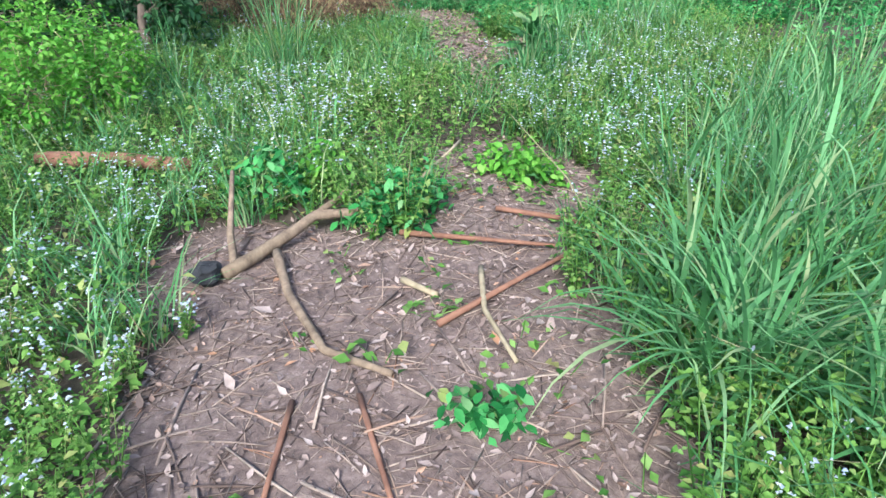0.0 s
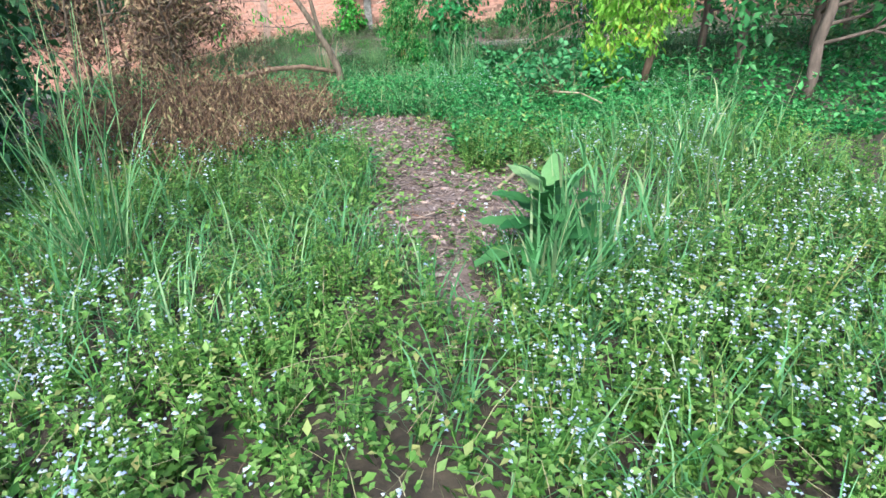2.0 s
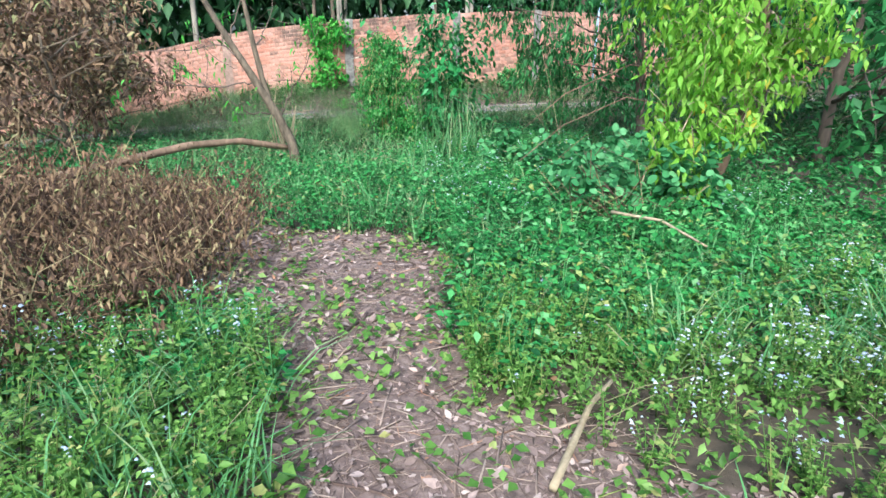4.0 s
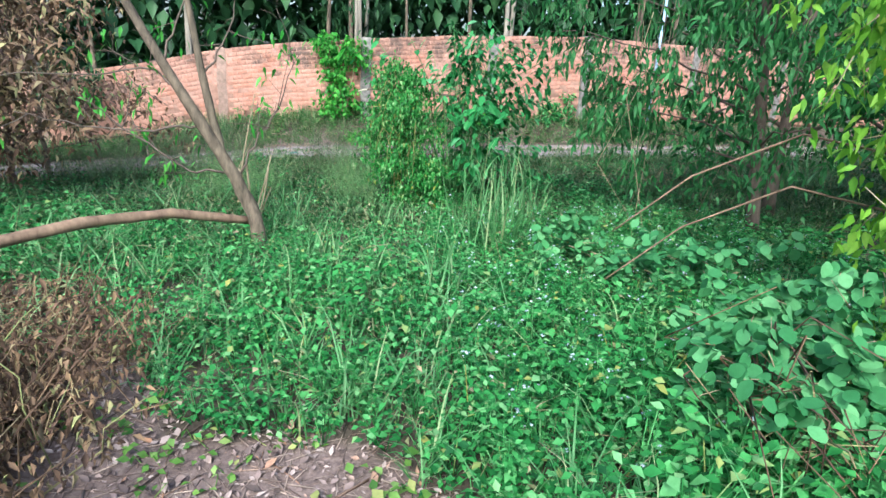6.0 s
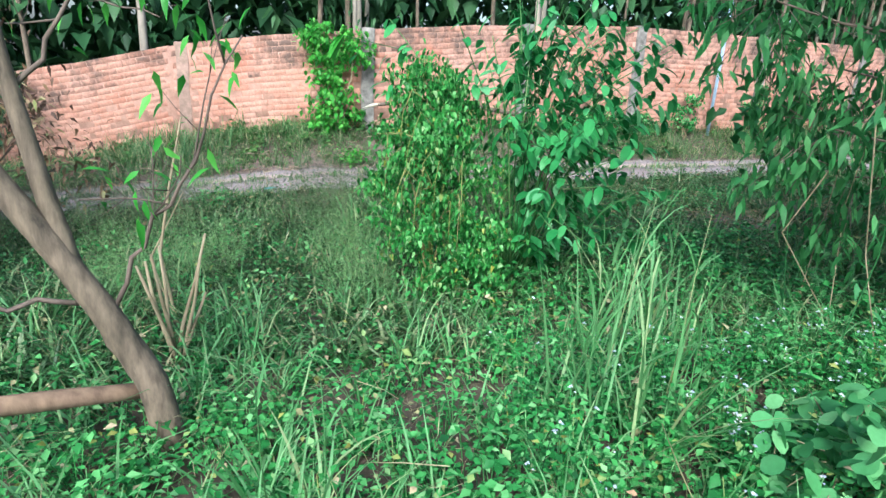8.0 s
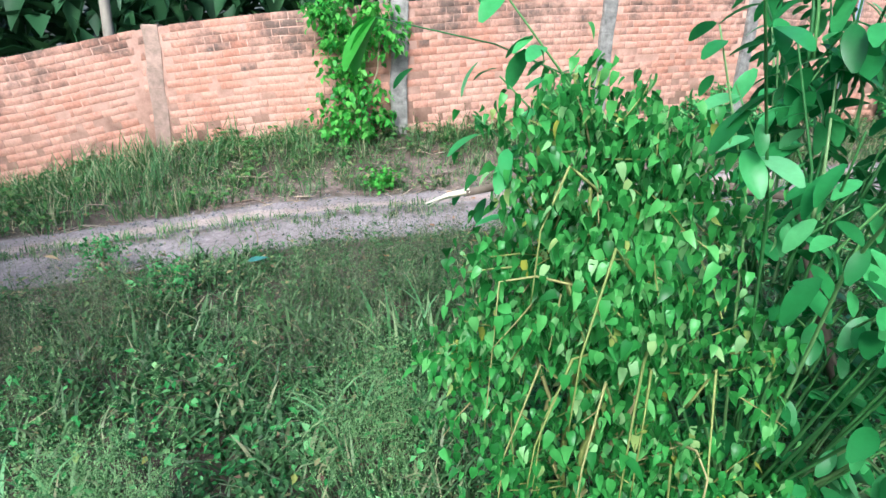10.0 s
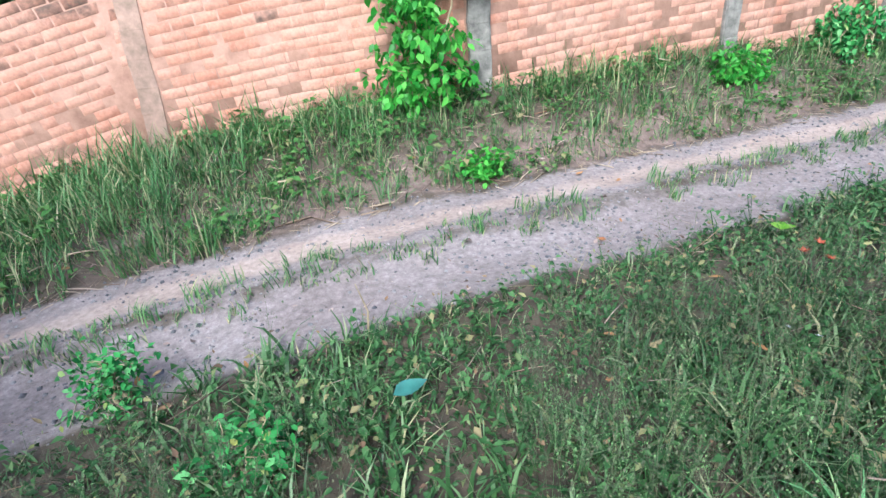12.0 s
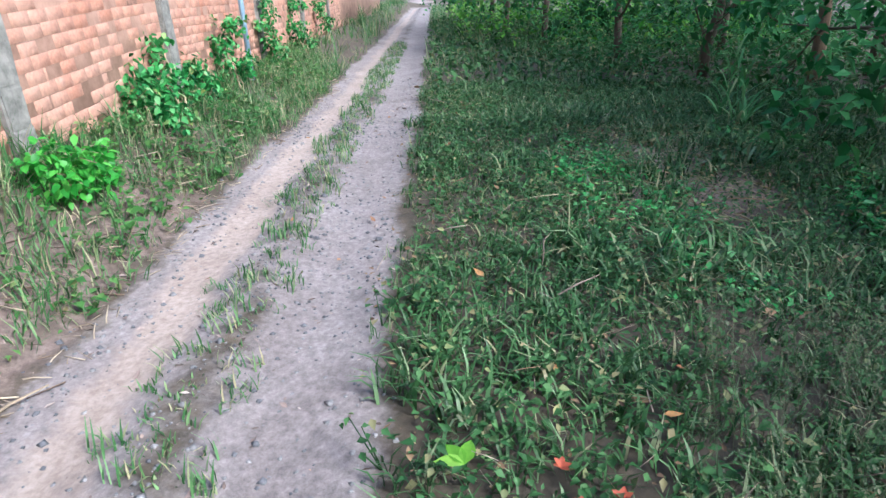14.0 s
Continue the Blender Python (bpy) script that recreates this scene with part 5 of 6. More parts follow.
def bush(name, at, balls, stem_m, leaf_geo, size, leaf_m, label, per=5, twig=0.2, n=26, droop=0.5, trunk=0.0, category="bush", group=""):
    """A bush: stems that rise to several heads, and leaves on their twigs."""
    base = float(ground_z(at[0], at[1])) - 0.03
    top = holder(name, (at[0], at[1], base), label, category, group)
    if trunk:
        part("trunk", tube(bent([(0, 0, 0), (-0.05 * trunk, 0.04 * trunk, trunk * 0.5), (-0.1 * trunk, 0.1 * trunk, trunk)]), np.linspace(0.07, 0.035, 9), 9, 0.04), stem_m, top, smooth=True)
    geos, tips = [], []
    for bx, by, bz, r in balls:
        c = np.array((bx, by, bz))
        foot = np.array((u(-0.06, 0.06), u(-0.06, 0.06), 0)) if not trunk else np.array((-0.1, 0.1, 1.0)) * min(trunk, 0.75 * bz)
        part("stem", tube(curve_pts(foot, c, 6, 0.05, 0.02), np.linspace(0.014, 0.005, 6), 5), stem_m, top, smooth=True)
        for _ in range(n):
            d = rng.normal(0, 1, 3)
            d /= np.linalg.norm(d)
            twigs(c + d * r * u(0.2, 0.9), d + (0, 0, -0.3), twig, 0.003, 0, geos, tips)
    tagged(part("twigwork", join(*geos), stem_m, top, smooth=True), kind="stuff")
    part("foliage", leafed(tips, per, leaf_geo, size, 0.035, droop), leaf_m, top)
    return top


# grey-green round-leaved clump under the yellow-green tree
bush("round_leaved_clump", (0.75, -1.3), [(-0.5, -0.1, 0.45, 0.28), (0, 0, 0.5, 0.32), (0.45, -0.2, 0.45, 0.3), (0.1, 0.4, 0.45, 0.3), (-0.3, 0.4, 0.4, 0.25)], M_TWIG, ROUND, (0.05, 0.085), M_GLAUC, "clump of round grey-green leaves under the drooping tree", 4, 0.14, 26, 0.3)
bush("round_leaved_clump", (0.85, 0.35), [(-0.35, -0.1, 0.35, 0.25), (0, 0, 0.4, 0.25), (0.35, -0.1, 0.35, 0.25), (-0.7, 0.4, 0.35, 0.2)], M_TWIG, ROUND, (0.05, 0.085), M_GLAUC, "low clump of round grey-green leaves in the ground cover", 4, 0.14, 18, 0.3)

# dark hanging foliage over the hollow beside the way
# Heads above 3 m are out of view, added to shade the lane-side grass.
bush("hanging_tree", (2.45, 1.9), [(-1.3, -0.4, 1.9, 0.35), (-0.6, -0.5, 2.1, 0.4), (-0.9, -0.3, 2.4, 0.4), (0.2, -0.4, 1.8, 0.4), (-0.4, 0.2, 1.7, 0.4), (0.0, 0.2, 2.5, 0.5), (0.5, 0, 1.2, 0.4), (-0.3, -0.5, 2.9, 0.5), (-1.6, -0.9, 3.6, 0.7), (-0.6, -1.0, 3.9, 0.8), (-1.2, 0.1, 3.8, 0.8), (-2.2, -1.3, 3.9, 0.8), (0.2, -0.6, 4.2, 0.8), (-2.6, -0.3, 4.2, 0.8), (-0.2, 0.8, 3.6, 0.7), (-1.7, -1.4, 3.4, 0.7), (-2.6, -1.4, 3.4, 0.6), (-2.1, -2.0, 3.5, 0.6), (-2.9, -0.8, 3.4, 0.5), (-1.3, -0.9, 3.5, 0.6), (-0.6, -1.8, 3.5, 0.6), (-0.9, -1.6, 3.3, 0.7), (-1.9, -0.2, 3.3, 0.6), (-0.7, 0.3, 3.3, 0.6), (-2.4, 0.6, 3.4, 0.6), (-1.5, 0.2, 1.3, 0.35), (-1.0, 0.5, 1.0, 0.4), (-0.5, 0.1, 0.8, 0.4), (-1.8, 0.4, 1.9, 0.3), (-1.2, 0.6, 1.6, 0.4), (-0.2, -0.4, 1.2, 0.4), (-2.0, 0.6, 2.4, 0.35)], M_DARKBARK, LANCE, (0.07, 0.13), M_HANG, "dark tree with long hanging leaves over a shady hollow, unseen high canopy added for shade", 4, 0.34, 19, 0.9, 3.0, "tree")

# bare vines and thin twigs hanging in the hollow
for k in range(12):
    x, y, z = u(0.7, 2.6), u(1.6, 3.0), u(1.9, 2.9)
    pts = bent([(x, y, z), (x + u(-0.1, 0.1), y + u(-0.1, 0.1), z * 0.66), (x + u(-0.2, 0.2), y + u(-0.2, 0.2), z * 0.33), (x + u(-0.35, 0.35), y + u(-0.3, 0.3), 0.1)])
    top = holder("hanging_vine", (x, y, z), "thin pale vine hanging among the dark foliage", "vine", "hanging vines")
    part("stem", tube(pts - pts[0], np.linspace(0.004, 0.003, len(pts)), 5), M_TWIG if k % 2 else M_HANG, top, smooth=True)
    n = 14
    part("foliage", spread(LANCE, pts[rng.integers(0, len(pts), n)] - pts[0] + rng.normal(0, 0.05, (n, 3)), u(0, 6.28, n), -0.7 + rng.normal(0, 0.4, n), None, u(0.07, 0.14, n)), M_HANG if k % 3 else M_GLAUC, top)

# heart-leaved climber heaped over a shrub beside the way
bush("heart_leaved_bush", (-0.99, 2.98), [(-0.1, 0, 1.1, 0.22), (0.12, 0.05, 1.2, 0.22), (-0.12, 0.1, 0.8, 0.28), (0.15, 0.0, 0.75, 0.28), (0.0, -0.1, 0.5, 0.3), (0.3, -0.1, 0.4, 0.25), (-0.02, 0.1, 1.32, 0.16), (0.25, -0.2, 0.2, 0.25)], M_VINE, HEART, (0.024, 0.046), M_HEART, "rounded bush smothered in hanging glossy heart-shaped leaves", 10, 0.14, 34, 1.0)


# large-leaved shrub with a torn branch
def large_leaved():
    at = (-0.35, 3.15)
    base = float(ground_z(*at)) - 0.03
    top = holder("large_leaved_shrub", (at[0], at[1], base), "tall shrub with big oblong green leaves and a broken branch", "shrub")
    sprays = []
    more = [(0.38 + 0.72 * math.cos(a) * k, 0.2 + 0.65 * math.sin(a) * k, z) for a, k, z in zip(u(0, 6.28, 130), u(0.3, 1.0, 130), u(0.25, 1.95, 130))]
    for end in (*more, (-0.9, 0.15, 1.75), (-0.45, -0.85, 1.65), (-0.25, -1.0, 1.35), (0.0, 0.0, 1.9), (0.4, -0.3, 1.7), (-0.55, 0.35, 1.45), (0.1, 0.5, 1.8), (-0.1, -0.9, 0.9), (0.25, -0.8, 1.5), (-0.75, 0.45, 1.05), (0.5, 0.3, 1.4), (-0.3, 0.1, 1.65), (-0.6, -0.5, 1.8), (0.1, -0.6, 1.2), (-0.2, -0.35, 1.45), (0.3, 0.1, 1.0), (-0.95, 0.0, 1.42), (-0.8, -0.1, 1.3), (-0.7, 0.1, 1.5), (-0.62, 0.05, 1.15), (-0.85, 0.2, 1.5), (0.1, -0.85, 1.25), (0.3, -0.9, 1.1), (0.2, -0.65, 1.4), (0.35, -0.7, 0.9), (0.05, -0.75, 0.6), (0.3, -0.6, 0.5)):
        end = np.array(end)
        if len(sprays) < 130:
            mid = end * (0.55, 0.55, 0.85) + rng.normal(0, 0.05, 3)
            pts = bent([mid - (0.1 * end[0], 0.1 * end[1], 0.12), mid, end])
        else:
            mid = end * 0.5 + (0, 0, 0.35)
            pts = bent([(u(-0.05, 0.05), u(-0.05, 0.05), 0.02), mid, end])
        part("stem", tube(pts, np.linspace(0.006, 0.0025, len(pts)), 5), M_DOCK, top, smooth=True)
        sprays.append((pts[-4], end))
    lv = []
    for a, b in sprays:
        d = b - a
        yaw0 = math.atan2(d[1], d[0])
        for k in range(10):
            f = u(-0.6, 1.4)
            side = 1 if k % 2 else -1
            lv.append(spread(OBLONG, (a + d * f)[None] + rng.normal(0, 0.02, (1, 3)), np.array([yaw0 + side * u(0.5, 1.2)]), np.array([u(-0.9, 0.1)]), np.array([u(-0.4, 0.4)]), np.array([u(0.06, 0.125)])))
    part("foliage", join(*lv), M_BIG, top)
    limb = part("broken_branch", tube(bent([(0.25, 0.0, 0.6), (0.0, 0.06, 1.2), (-0.6, 0.06, 1.28), (-0.97, -0.06, 1.24)]), np.linspace(0.018, 0.010, 13), 8, 0.03), M_DARKBARK, top, "dark branch with a torn white end", smooth=True)
    part("torn_end", tube([(-0.96, -0.057, 1.242), (-1.01, -0.065, 1.236), (-1.07, -0.075, 1.215)], (0.0103, 0.006, 0.001), 6), M_WOOD, limb, "white splintered wood")
    part("splinter", tube([(-0.96, -0.055, 1.238), (-1.03, -0.06, 1.222), (-1.06, -0.06, 1.205)], (0.005, 0.003, 0.0008), 5), M_WOOD, limb, "white splintered wood")
    shoot = bent([(-0.5, 0.25, 1.45), (-0.85, 0.3, 1.58), (-1.19, 0.33, 1.64)])
    part("shoot", tube(shoot, np.linspace(0.0035, 0.002, len(shoot)), 5), M_DOCK, top, smooth=True)
    for yaw, pitch, size in ((2.7, -1.0, 0.17), (3.6, -0.8, 0.17), (2.2, -0.5, 0.13)):
        part("leaf", spread(leaf(1.0, 0.58, "oblong", 0.2, 0.2, 8), np.array([[-1.19, 0.33, 1.64]]), np.array([yaw]), np.array([pitch]), None, np.array([size])), M_SHRUB, top, smooth=True)


large_leaved()


def vines():
    """Thin yellow-green climber stems looping out of the bush."""
    for k in range(16):
        a = u(2.2, 5.6)
        at = np.array([-0.85 + 0.2 * math.cos(a), 2.95 + 0.2 * math.sin(a), u(0.6, 1.3)])
        out = np.array([math.cos(a), math.sin(a), 0.0]) * u(0.12, 0.3)
        pts = bent([at, at + out * 0.6 + (0, 0, u(0.02, 0.16)), at + out + (0, 0, u(-0.15, 0.05)), at + out * 1.05 + (0, 0, u(-0.4, -0.2))])
        top = holder("climber_shoot", tuple(at), "thin yellow-green climber shoot with small leaves", "climber", "climber shoots")
        part("stem", tube(pts - at, np.linspace(0.004, 0.0015, len(pts)), 4), M_VINE, top, smooth=True)
        n = 7
        part("foliage", spread(HEART, pts[rng.integers(3, len(pts), n)] - at + rng.normal(0, 0.012, (n, 3)), u(0, 6.28, n), u(-1.3, -0.3, n), None, u(0.026, 0.046, n)), M_HEART, top)


vines()

# thin stem on the other side of the way
st = holder("thin_sapling", (-2.5, 2.75, float(ground_z(-2.5, 2.75))), "thin pale sapling stem with a few leaves", "sapling")
part("stem", tube(bent([(0.06, -0.2, 0), (0.02, -0.25, 0.45), (0.08, -0.2, 0.8), (0.14, -0.1, 1.15)]), np.linspace(0.010, 0.005, 13), 6), M_TWIG, st, smooth=True)
part("stem", tube(bent([(0.06, -0.2, 0), (-0.05, -0.2, 0.4), (0.12, -0.1, 0.75)]), np.linspace(0.007, 0.003, 9), 5), M_TWIG, st, smooth=True)
part("foliage", spread(OVATE, np.array([(0.14, -0.1, 1.12), (0.14, -0.1, 1.15), (0.1, -0.15, 1.0), (0.13, -0.1, 1.08), (0.08, -0.2, 0.8)]), u(0, 6.28, 5), u(-0.3, 0.7, 5), None, u(0.04, 0.07, 5)), M_SHRUB, st)

# shrubs along the wall
bush("wall_shrub", (-1.75, 8.5), [(-0.15, -0.05, 0.3, 0.25), (0.12, -0.1, 0.35, 0.28), (0.0, 0.05, 0.75, 0.22), (-0.2, 0, 0.95, 0.2), (-0.05, 0.0, 1.3, 0.26), (0.3, 0.05, 1.25, 0.22), (-0.28, 0, 1.4, 0.18)], M_TWIG, OVATE, (0.06, 0.11), M_SHRUB, "bright green leafy shrub growing against the wall post", 4, 0.16, 20, 0.6, group="shrubs along the wall")
bush("wall_shrub", (1.15, 8.85), [(0, 0, 0.22, 0.16), (-0.1, -0.05, 0.15, 0.14), (0.15, 0, 0.12, 0.14)], M_TWIG, OVATE, (0.05, 0.08), M_SHRUB, "small bright green shrub at the foot of a wall post", 4, 0.1, 14, 0.4, group="shrubs along the wall")
for bx, tall in ((2.6, 0.4), (3.0, 0.6), (3.7, 0.4), (4.6, 0.8), (6.4, 1.0), (8.2, 0.9), (10.5, 1.3)):
    by = float(np.interp(bx, WALL[:, 0], WALL[:, 1])) - 0.3
    bush("wall_shrub", (bx, by), [(0, 0, tall * 0.35, 0.13), (-0.12, 0.1, tall * 0.6, 0.12), (0.1, 0.15, tall * 0.9, 0.12)], M_TWIG, OVATE, (0.05, 0.085), M_COVER, "green creeper climbing the foot of the wall", 4, 0.12, 11, 0.5, group="shrubs along the wall")
bush("wall_shrub", (-6.3, 8.2), [(0, 0, 0.8, 0.3), (-0.3, 0, 1.1, 0.3), (0.2, 0, 1.3, 0.25)], M_TWIG, LANCE, (0.08, 0.14), M_DARKLEAF, "dark shrub hanging over the low end of the wall", 4, 0.18, 20, 0.7, group="shrubs along the wall")

# bright bush and dark thicket beyond the first clearing
bush("bright_bush", (-5.15, -6.25), [(0, 0, 0.6, 0.4), (0.4, 0.2, 0.5, 0.35), (-0.5, 0.1, 0.65, 0.4), (0.0, 0.5, 0.6, 0.4), (0.45, -0.3, 0.4, 0.3), (-0.4, -0.5, 0.5, 0.35), (0.1, -0.6, 0.4, 0.3), (-0.7, -0.9, 0.45, 0.35), (-0.2, -0.9, 0.3, 0.3)], M_TWIG, OVATE, (0.035, 0.06), M_BRIGHT, "dense bright yellow-green bush beside the clearing", 7, 0.2, 40, 0.1)
for x, y, h, r in ((-3.3, -8.15, 0.3, 0.1), (-3.05, -7.95, 0.24, 0.1), (-2.68, -8.5, 0.2, 0.12), (-2.5, -8.3, 0.22, 0.12), (-1.83, -7.75, 0.16, 0.1), (-1.72, -8.0, 0.14, 0.09), (-2.4, -9.85, 0.06, 0.04)):
    bush("leafy_weed", (x, y), [(0, 0, h, r), (r, 0, h * 0.7, r * 0.8), (-r, 0.03, h * 0.6, r * 0.8)], M_DOCK, OVATE, (0.04, 0.075), M_BRIGHT if y > -8.1 else M_COVER, "fresh green leafy weed coming up through the mulch", 3, 0.06, 7, 0.2, category="weed", group="leafy weeds")
for x, y, h, r in ((-5.0, -4.3, 1.7, 0.65), (-5.6, -3.5, 2.2, 0.8), (-6.3, -2.4, 2.6, 0.9), (-7.4, -4.2, 3.0, 1.0), (-8.0, -0.8, 3.4, 1.1), (-7.2, 1.6, 3.0, 1.0)):
    tree("dark_tree", (x, y), h, (u(-0.2, 0.2), u(-0.2, 0.2)), r, SIMPLE, (0.07, 0.13), M_DARKLEAF, M_DARKBARK, "low dark green tree with dense leaves", group="dark trees", per=11, start=0.15, limbs=9, trunk_r=0.06, jitter=0.14)

# dock-like plant with large leaves
dock = holder("large_leaved_plant", (-1.15, -5.66, float(ground_z(-1.15, -5.66))), "rosette plant with long broad dark green leaves", "plant")
part("stem", tube(bent([(0, 0, 0), (0.01, 0.01, 0.3), (0.0, 0.02, 0.5)]), np.linspace(0.02, 0.008, 9), 7), M_DOCK, dock, smooth=True)
for k in range(26):
    f = k / 26
    lf = leaf(0.23 + 0.16 * (1 - f), 0.10 + 0.07 * (1 - f), "oblong", 0.16, 0.5, 10)
    ripple = lf[0].copy()
    ripple[:, 2] += 0.010 * np.sin(ripple[:, 0] * 70 + k) * np.sign(ripple[:, 1])
    part("leaf", spread((ripple, lf[1]), np.array([[0, 0.01, 0.10 + 0.42 * f]]), np.array([k * 2.4]), np.array([0.35 + 0.85 * f]), np.array([u(-0.2, 0.2)])), M_DOCK, dock, smooth=True)


# ---- woods ----
for x, y, h, r in ((3.4, 3.0, 3.4, 1.0), (4.4, 1.0, 4.2, 1.3), (3.6, -1.6, 4.0, 1.2), (4.9, 2.9, 4.4, 1.2), (6.4, 1.7, 4.6, 1.4), (8.6, 4.4, 4.6, 1.3), (10.5, 5.6, 4.4, 1.4), (9.0, 2.0, 5.0, 1.5), (12.0, 3.6, 5.0, 1.6), (13.5, 7.2, 4.6, 1.4), (5.8, -2.2, 4.4, 1.4), (7.8, -0.6, 5.0, 1.5), (16.5, 8.6, 4.6, 1.6), (20.0, 9.6, 5.0, 1.8)):
    tree("wood_tree", (x, y), h, (u(-0.5, 0.5), u(-0.5, 0.5)), r, SIMPLE, (0.09, 0.17), M_HANG, M_DARKBARK, "shady woodland tree with low dark leaves", group="woodland trees", per=8, start=0.2, limbs=10, trunk_r=0.08, jitter=0.2)
stick_thing("leaning_trunk", bent([(7.6, 3.15, -0.02), (7.75, 3.15, 0.9), (8.2, 3.2, 2.2), (8.3, 3.2, 3.4)]), np.linspace(0.09, 0.06, 13), M_LOG, "leaning brown tree trunk at the edge of the woods", "tree", "", 9)


def pole_trees():
    k = 0
    for _ in range(44):
        x = u(-15, 13)
        y = float(np.interp(x, WALL[:, 0], WALL[:, 1])) + 0.7 + abs(rng.normal(0, 2.2))
        h = u(5, 7.5)
        top = holder("pole_tree", (x, y, -0.3 if x > -5 else -1.0), "tall thin pale-trunked tree behind the wall", "tree", "trees behind the wall")
        r = u(0.035, 0.075)
        lean = (u(-0.25, 0.25), u(-0.2, 0.2))
        part("trunk", tube(bent([(0, 0, 0), (lean[0] * 0.4, lean[1] * 0.4, h * 0.5), (*lean, h)]), np.linspace(r, r * 0.5, 9), 7), M_PALE if k % 3 == 0 else M_BARK, top, smooth=True)
        n = 90
        f = u(0.25, 1.0, n)
        pos = np.stack([lean[0] * f + rng.normal(0, 0.4, n), lean[1] * f + rng.normal(0, 0.4, n), h * f], -1)
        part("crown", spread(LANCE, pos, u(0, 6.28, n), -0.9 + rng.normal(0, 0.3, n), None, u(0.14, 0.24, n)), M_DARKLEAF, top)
        k += 1
    n = 50000
    x = u(-26, 26, n)
    y = np.interp(x, WALL[:, 0], WALL[:, 1]) + 2.6 + np.abs(rng.normal(0, 3.0, n))
    z = u(-1, 9.0, n)
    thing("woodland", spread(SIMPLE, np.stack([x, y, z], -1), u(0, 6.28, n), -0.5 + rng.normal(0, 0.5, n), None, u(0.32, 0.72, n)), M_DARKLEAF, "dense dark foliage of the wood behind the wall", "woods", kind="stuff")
    n = 26000
    a = u(0, 6.28, n)
    rr = u(14, 24, n)
    x, y = 1 + rr * np.cos(a), -1.0 + rr * np.sin(a)
    k = ~((y > 7) & (x < 24)) & ~((np.abs(road_off(x, y) + 7) < 1.6))
    x, y = x[k], y[k]
    n = len(x)
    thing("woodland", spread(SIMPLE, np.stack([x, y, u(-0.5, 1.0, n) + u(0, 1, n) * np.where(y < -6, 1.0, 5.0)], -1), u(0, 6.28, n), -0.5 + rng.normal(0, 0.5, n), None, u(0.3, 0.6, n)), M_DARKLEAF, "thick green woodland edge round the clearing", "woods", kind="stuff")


pole_trees()
px = 5.2
stick_thing("pole", [(px, float(np.interp(px, WALL[:, 0], WALL[:, 1])) - 0.25, 0.35), (px, float(np.interp(px, WALL[:, 0], WALL[:, 1])) - 0.25, 3.2)], (0.03, 0.03), M_BLUE, "thin pale blue painted pole before the wall", "pole")

# ---- small things by the lane ----
scrap = leaf(1.0, 0.45, "lance", 0.35, -0.2, 4)
scrap_mesh = mesh_of("fallen_leaf", *scrap, M_FALLEN, True)
k = 0
while k < 46:
    x, y = u(-5, 6), u(5, 9)
    o = road_off(x, y)
    if not -8.2 < o < -5.2:
        continue
    ob = new("fallen_leaf", scrap_mesh)
    ob.matrix_basis = pose(x, y, float(ground_z(x, y)) + (0.018 if o < -6.35 else 0.1), u(-25, 25), u(-20, 20), u(0, 360)) @ Matrix.Scale(u(0.035, 0.08), 4)
    tagged(ob, "curled orange-brown fallen leaf on the lane" if o < -6.35 else "curled orange-brown fallen leaf in the grass", "leaf", "fallen leaves")
    k += 1
for x, y in ((-0.33, 5.92), (-0.2, 5.98), (-0.28, 5.82)):
    fl = holder("red_flower", (x, y, float(ground_z(x, y)) + 0.14), "torn orange-red flower lying in the grass", "flower", "red flowers")
    for q in range(5):
        part("petal", spread(leaf(0.032, 0.02, "ovate", 0.4, -0.2, 4), np.zeros((1, 3)), np.array([q * 1.26 + u(-0.2, 0.2)]), np.array([u(0.1, 0.7)])), M_RED, fl, smooth=True)
yf = holder("yellow_leaf", (-0.2, 6.25, float(ground_z(-0.2, 6.25)) + 0.1), "pale yellow fading leaf at the edge of the lane", "leaf")
for q in range(3):
    part("blade", spread(leaf(0.09, 0.05, "ovate", 0.3, 0.2, 4), np.zeros((1, 3)), np.array([q * 0.9]), np.array([0.3])), M_YELLOW, yf, smooth=True)
for x, y in ((-0.8, 5.4), (-0.72, 5.3)):
    tagged(new("wrapper", mesh_of("wrapper", *leaf(0.028, 0.016, "oblong", 0.7, -0.4, 4), M_PLASTIC, True)), "crumpled whitish wrapper in the grass", "litter", "wrappers").matrix_basis = pose(x, y, float(ground_z(x, y)) + 0.12, u(-20, 20), 10, u(0, 360))
tagged(new("leaf_scrap", mesh_of("leaf_scrap", *leaf(0.13, 0.07, "ovate", 0.3, -0.1, 5), M_TEAL, True)), "dull teal-green broad leaf lying in the grass", "leaf").matrix_basis = pose(-2.35, 5.25, float(ground_z(-2.35, 5.25)) + 0.2, 5, 0, 20)
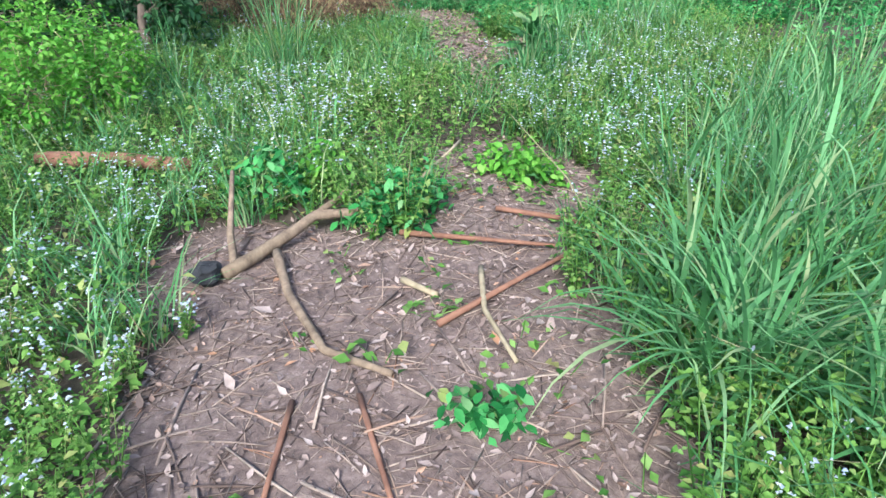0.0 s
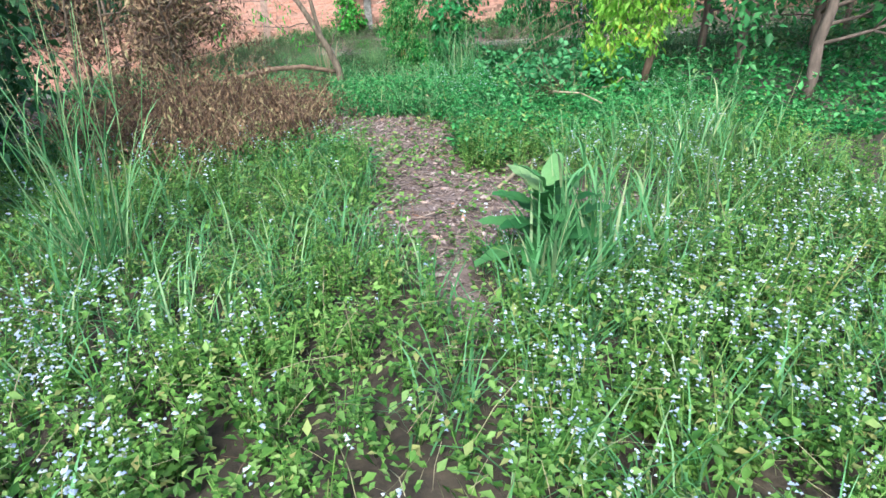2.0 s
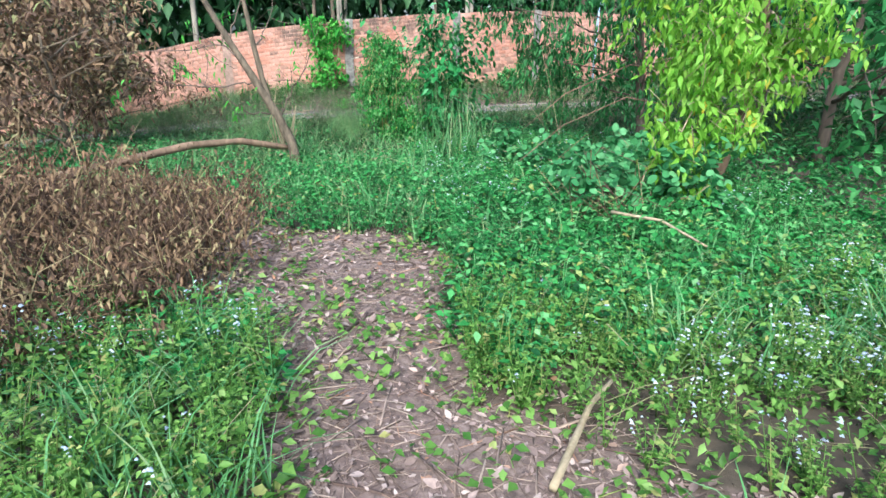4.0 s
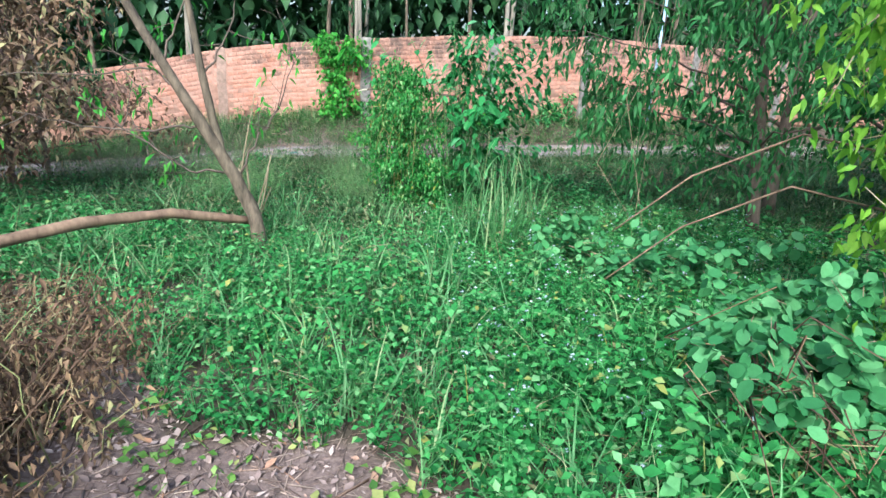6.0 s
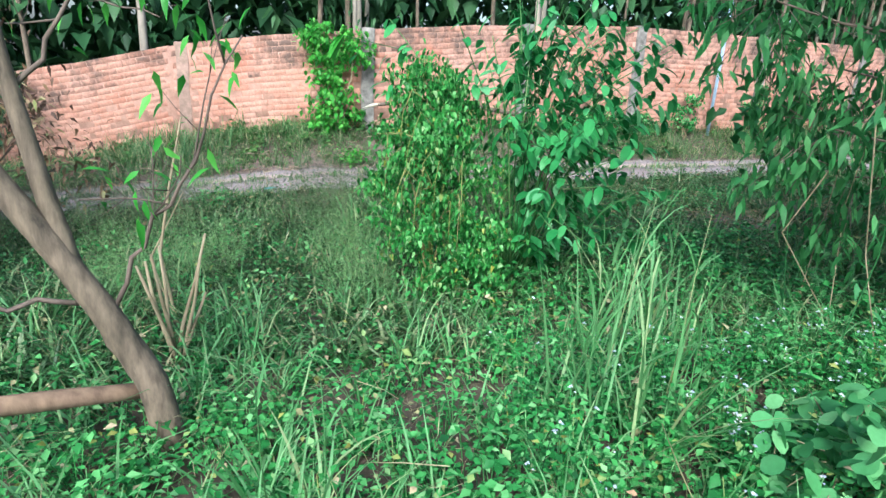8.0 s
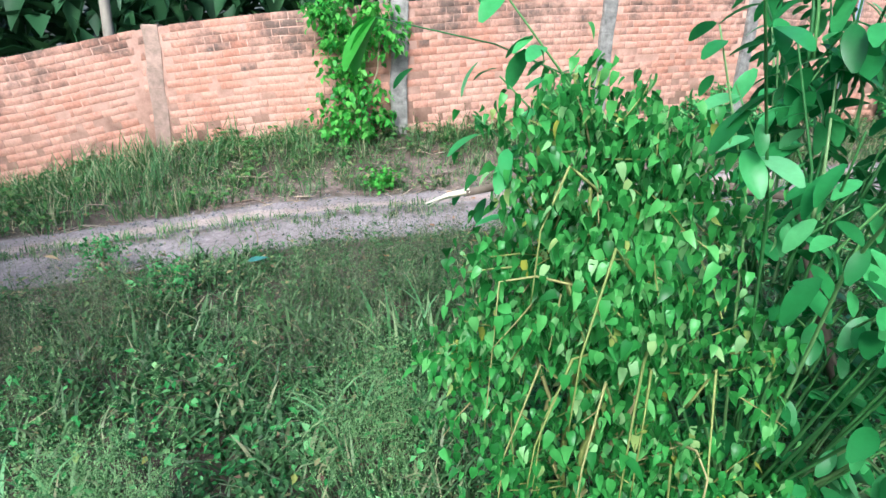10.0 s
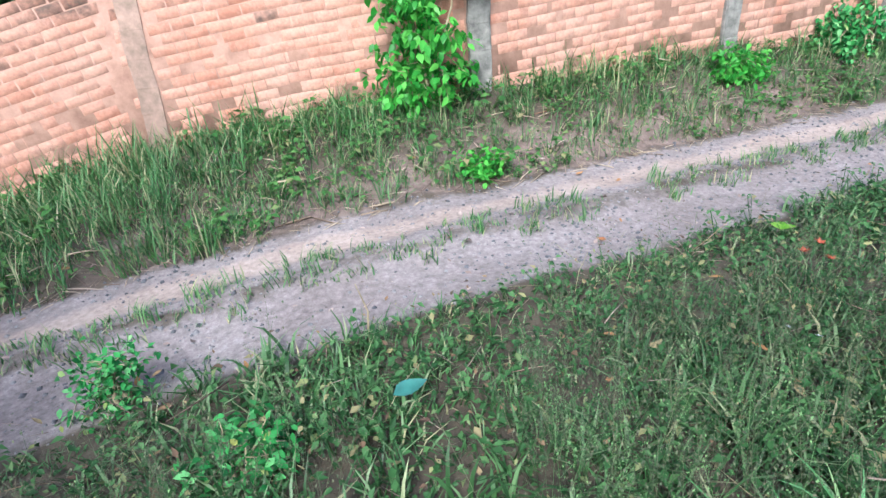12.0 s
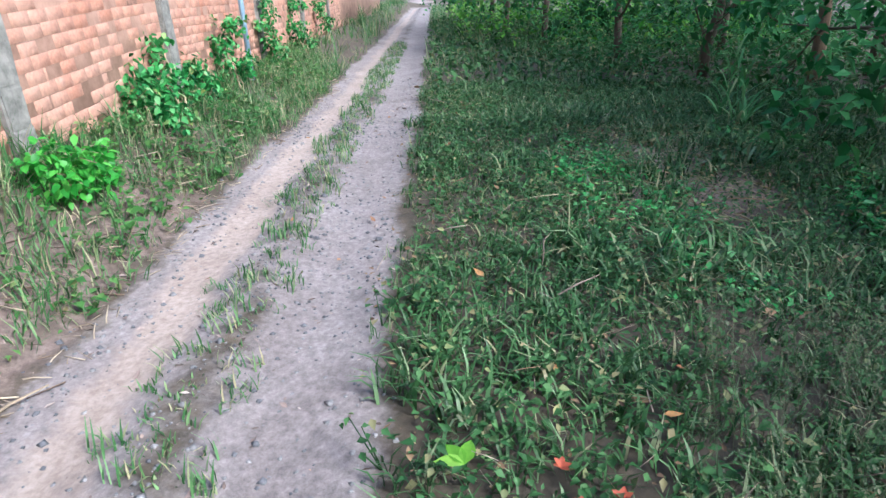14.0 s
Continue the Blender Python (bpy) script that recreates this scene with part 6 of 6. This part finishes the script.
dryt = holder("dry_weed", (-0.75, 6.2, float(ground_z(-0.75, 6.2))), "dry pale uprooted weed at the lane's edge", "dead plant")
for q in range(9):
    part("stalk", tube(curve_pts((0, 0, 0.01), (u(-0.12, 0.12), u(-0.12, 0.12), u(0.04, 0.16)), 3, 0.02), (0.004, 0.003, 0.0015), 4), M_STALK, dryt)
stick_thing("dry_twig", bent([(-2.42, 5.88, 0.0), (-2.41, 5.9, 0.12), (-2.45, 5.9, 0.26)]), np.linspace(0.006, 0.002, 9), M_TWIG, "thin dry upright twig at the lane's edge", "twig")
bush("lane_weed", (-3.45, 5.75), [(0, 0, 0.14, 0.06), (0.03, 0, 0.24, 0.05), (-0.04, 0, 0.08, 0.06)], M_TWIG, OVATE, (0.025, 0.045), M_COVER, "bright green leafy weed at the lane's edge", 4, 0.08, 12, 0.2, category="weed", group="lane weeds")
bush("lane_weed", (-2.9, 5.2), [(0, 0, 0.14, 0.09), (0.1, 0, 0.2, 0.08)], M_TWIG, OVATE, (0.03, 0.05), M_COVER, "bright green leafy weed at the lane's edge", 4, 0.08, 12, 0.2, category="weed", group="lane weeds")
bush("lane_weed", (-1.55, 7.65), [(0, 0, 0.12, 0.1), (0.08, 0, 0.16, 0.08)], M_TWIG, OVATE, (0.04, 0.07), M_SHRUB, "small green weed on the verge", 4, 0.06, 10, 0.2, category="weed", group="lane weeds")

# dry twiggy thicket before the low end of the wall
for x, y, h, r in ((-5.0, 3.4, 1.9, 0.8), (-6.2, 4.4, 2.6, 1.0), (-5.7, 2.0, 2.2, 0.9), (-7.2, 5.2, 2.6, 1.0), (-6.6, 3.0, 2.6, 1.0), (-4.6, 1.7, 1.5, 0.7), (-5.3, 4.9, 2.2, 0.9)):
    tree("dry_thicket", (x, y), h, (u(-0.3, 0.3), u(-0.3, 0.3)), r, LANCE, (0.07, 0.13), M_BROWN, M_BARK, "dry twiggy tree with withered brown leaves", group="dry thicket", per=10, start=0.2, limbs=8, trunk_r=0.035, jitter=0.12)

# ---- bricks last ----
build_wall()
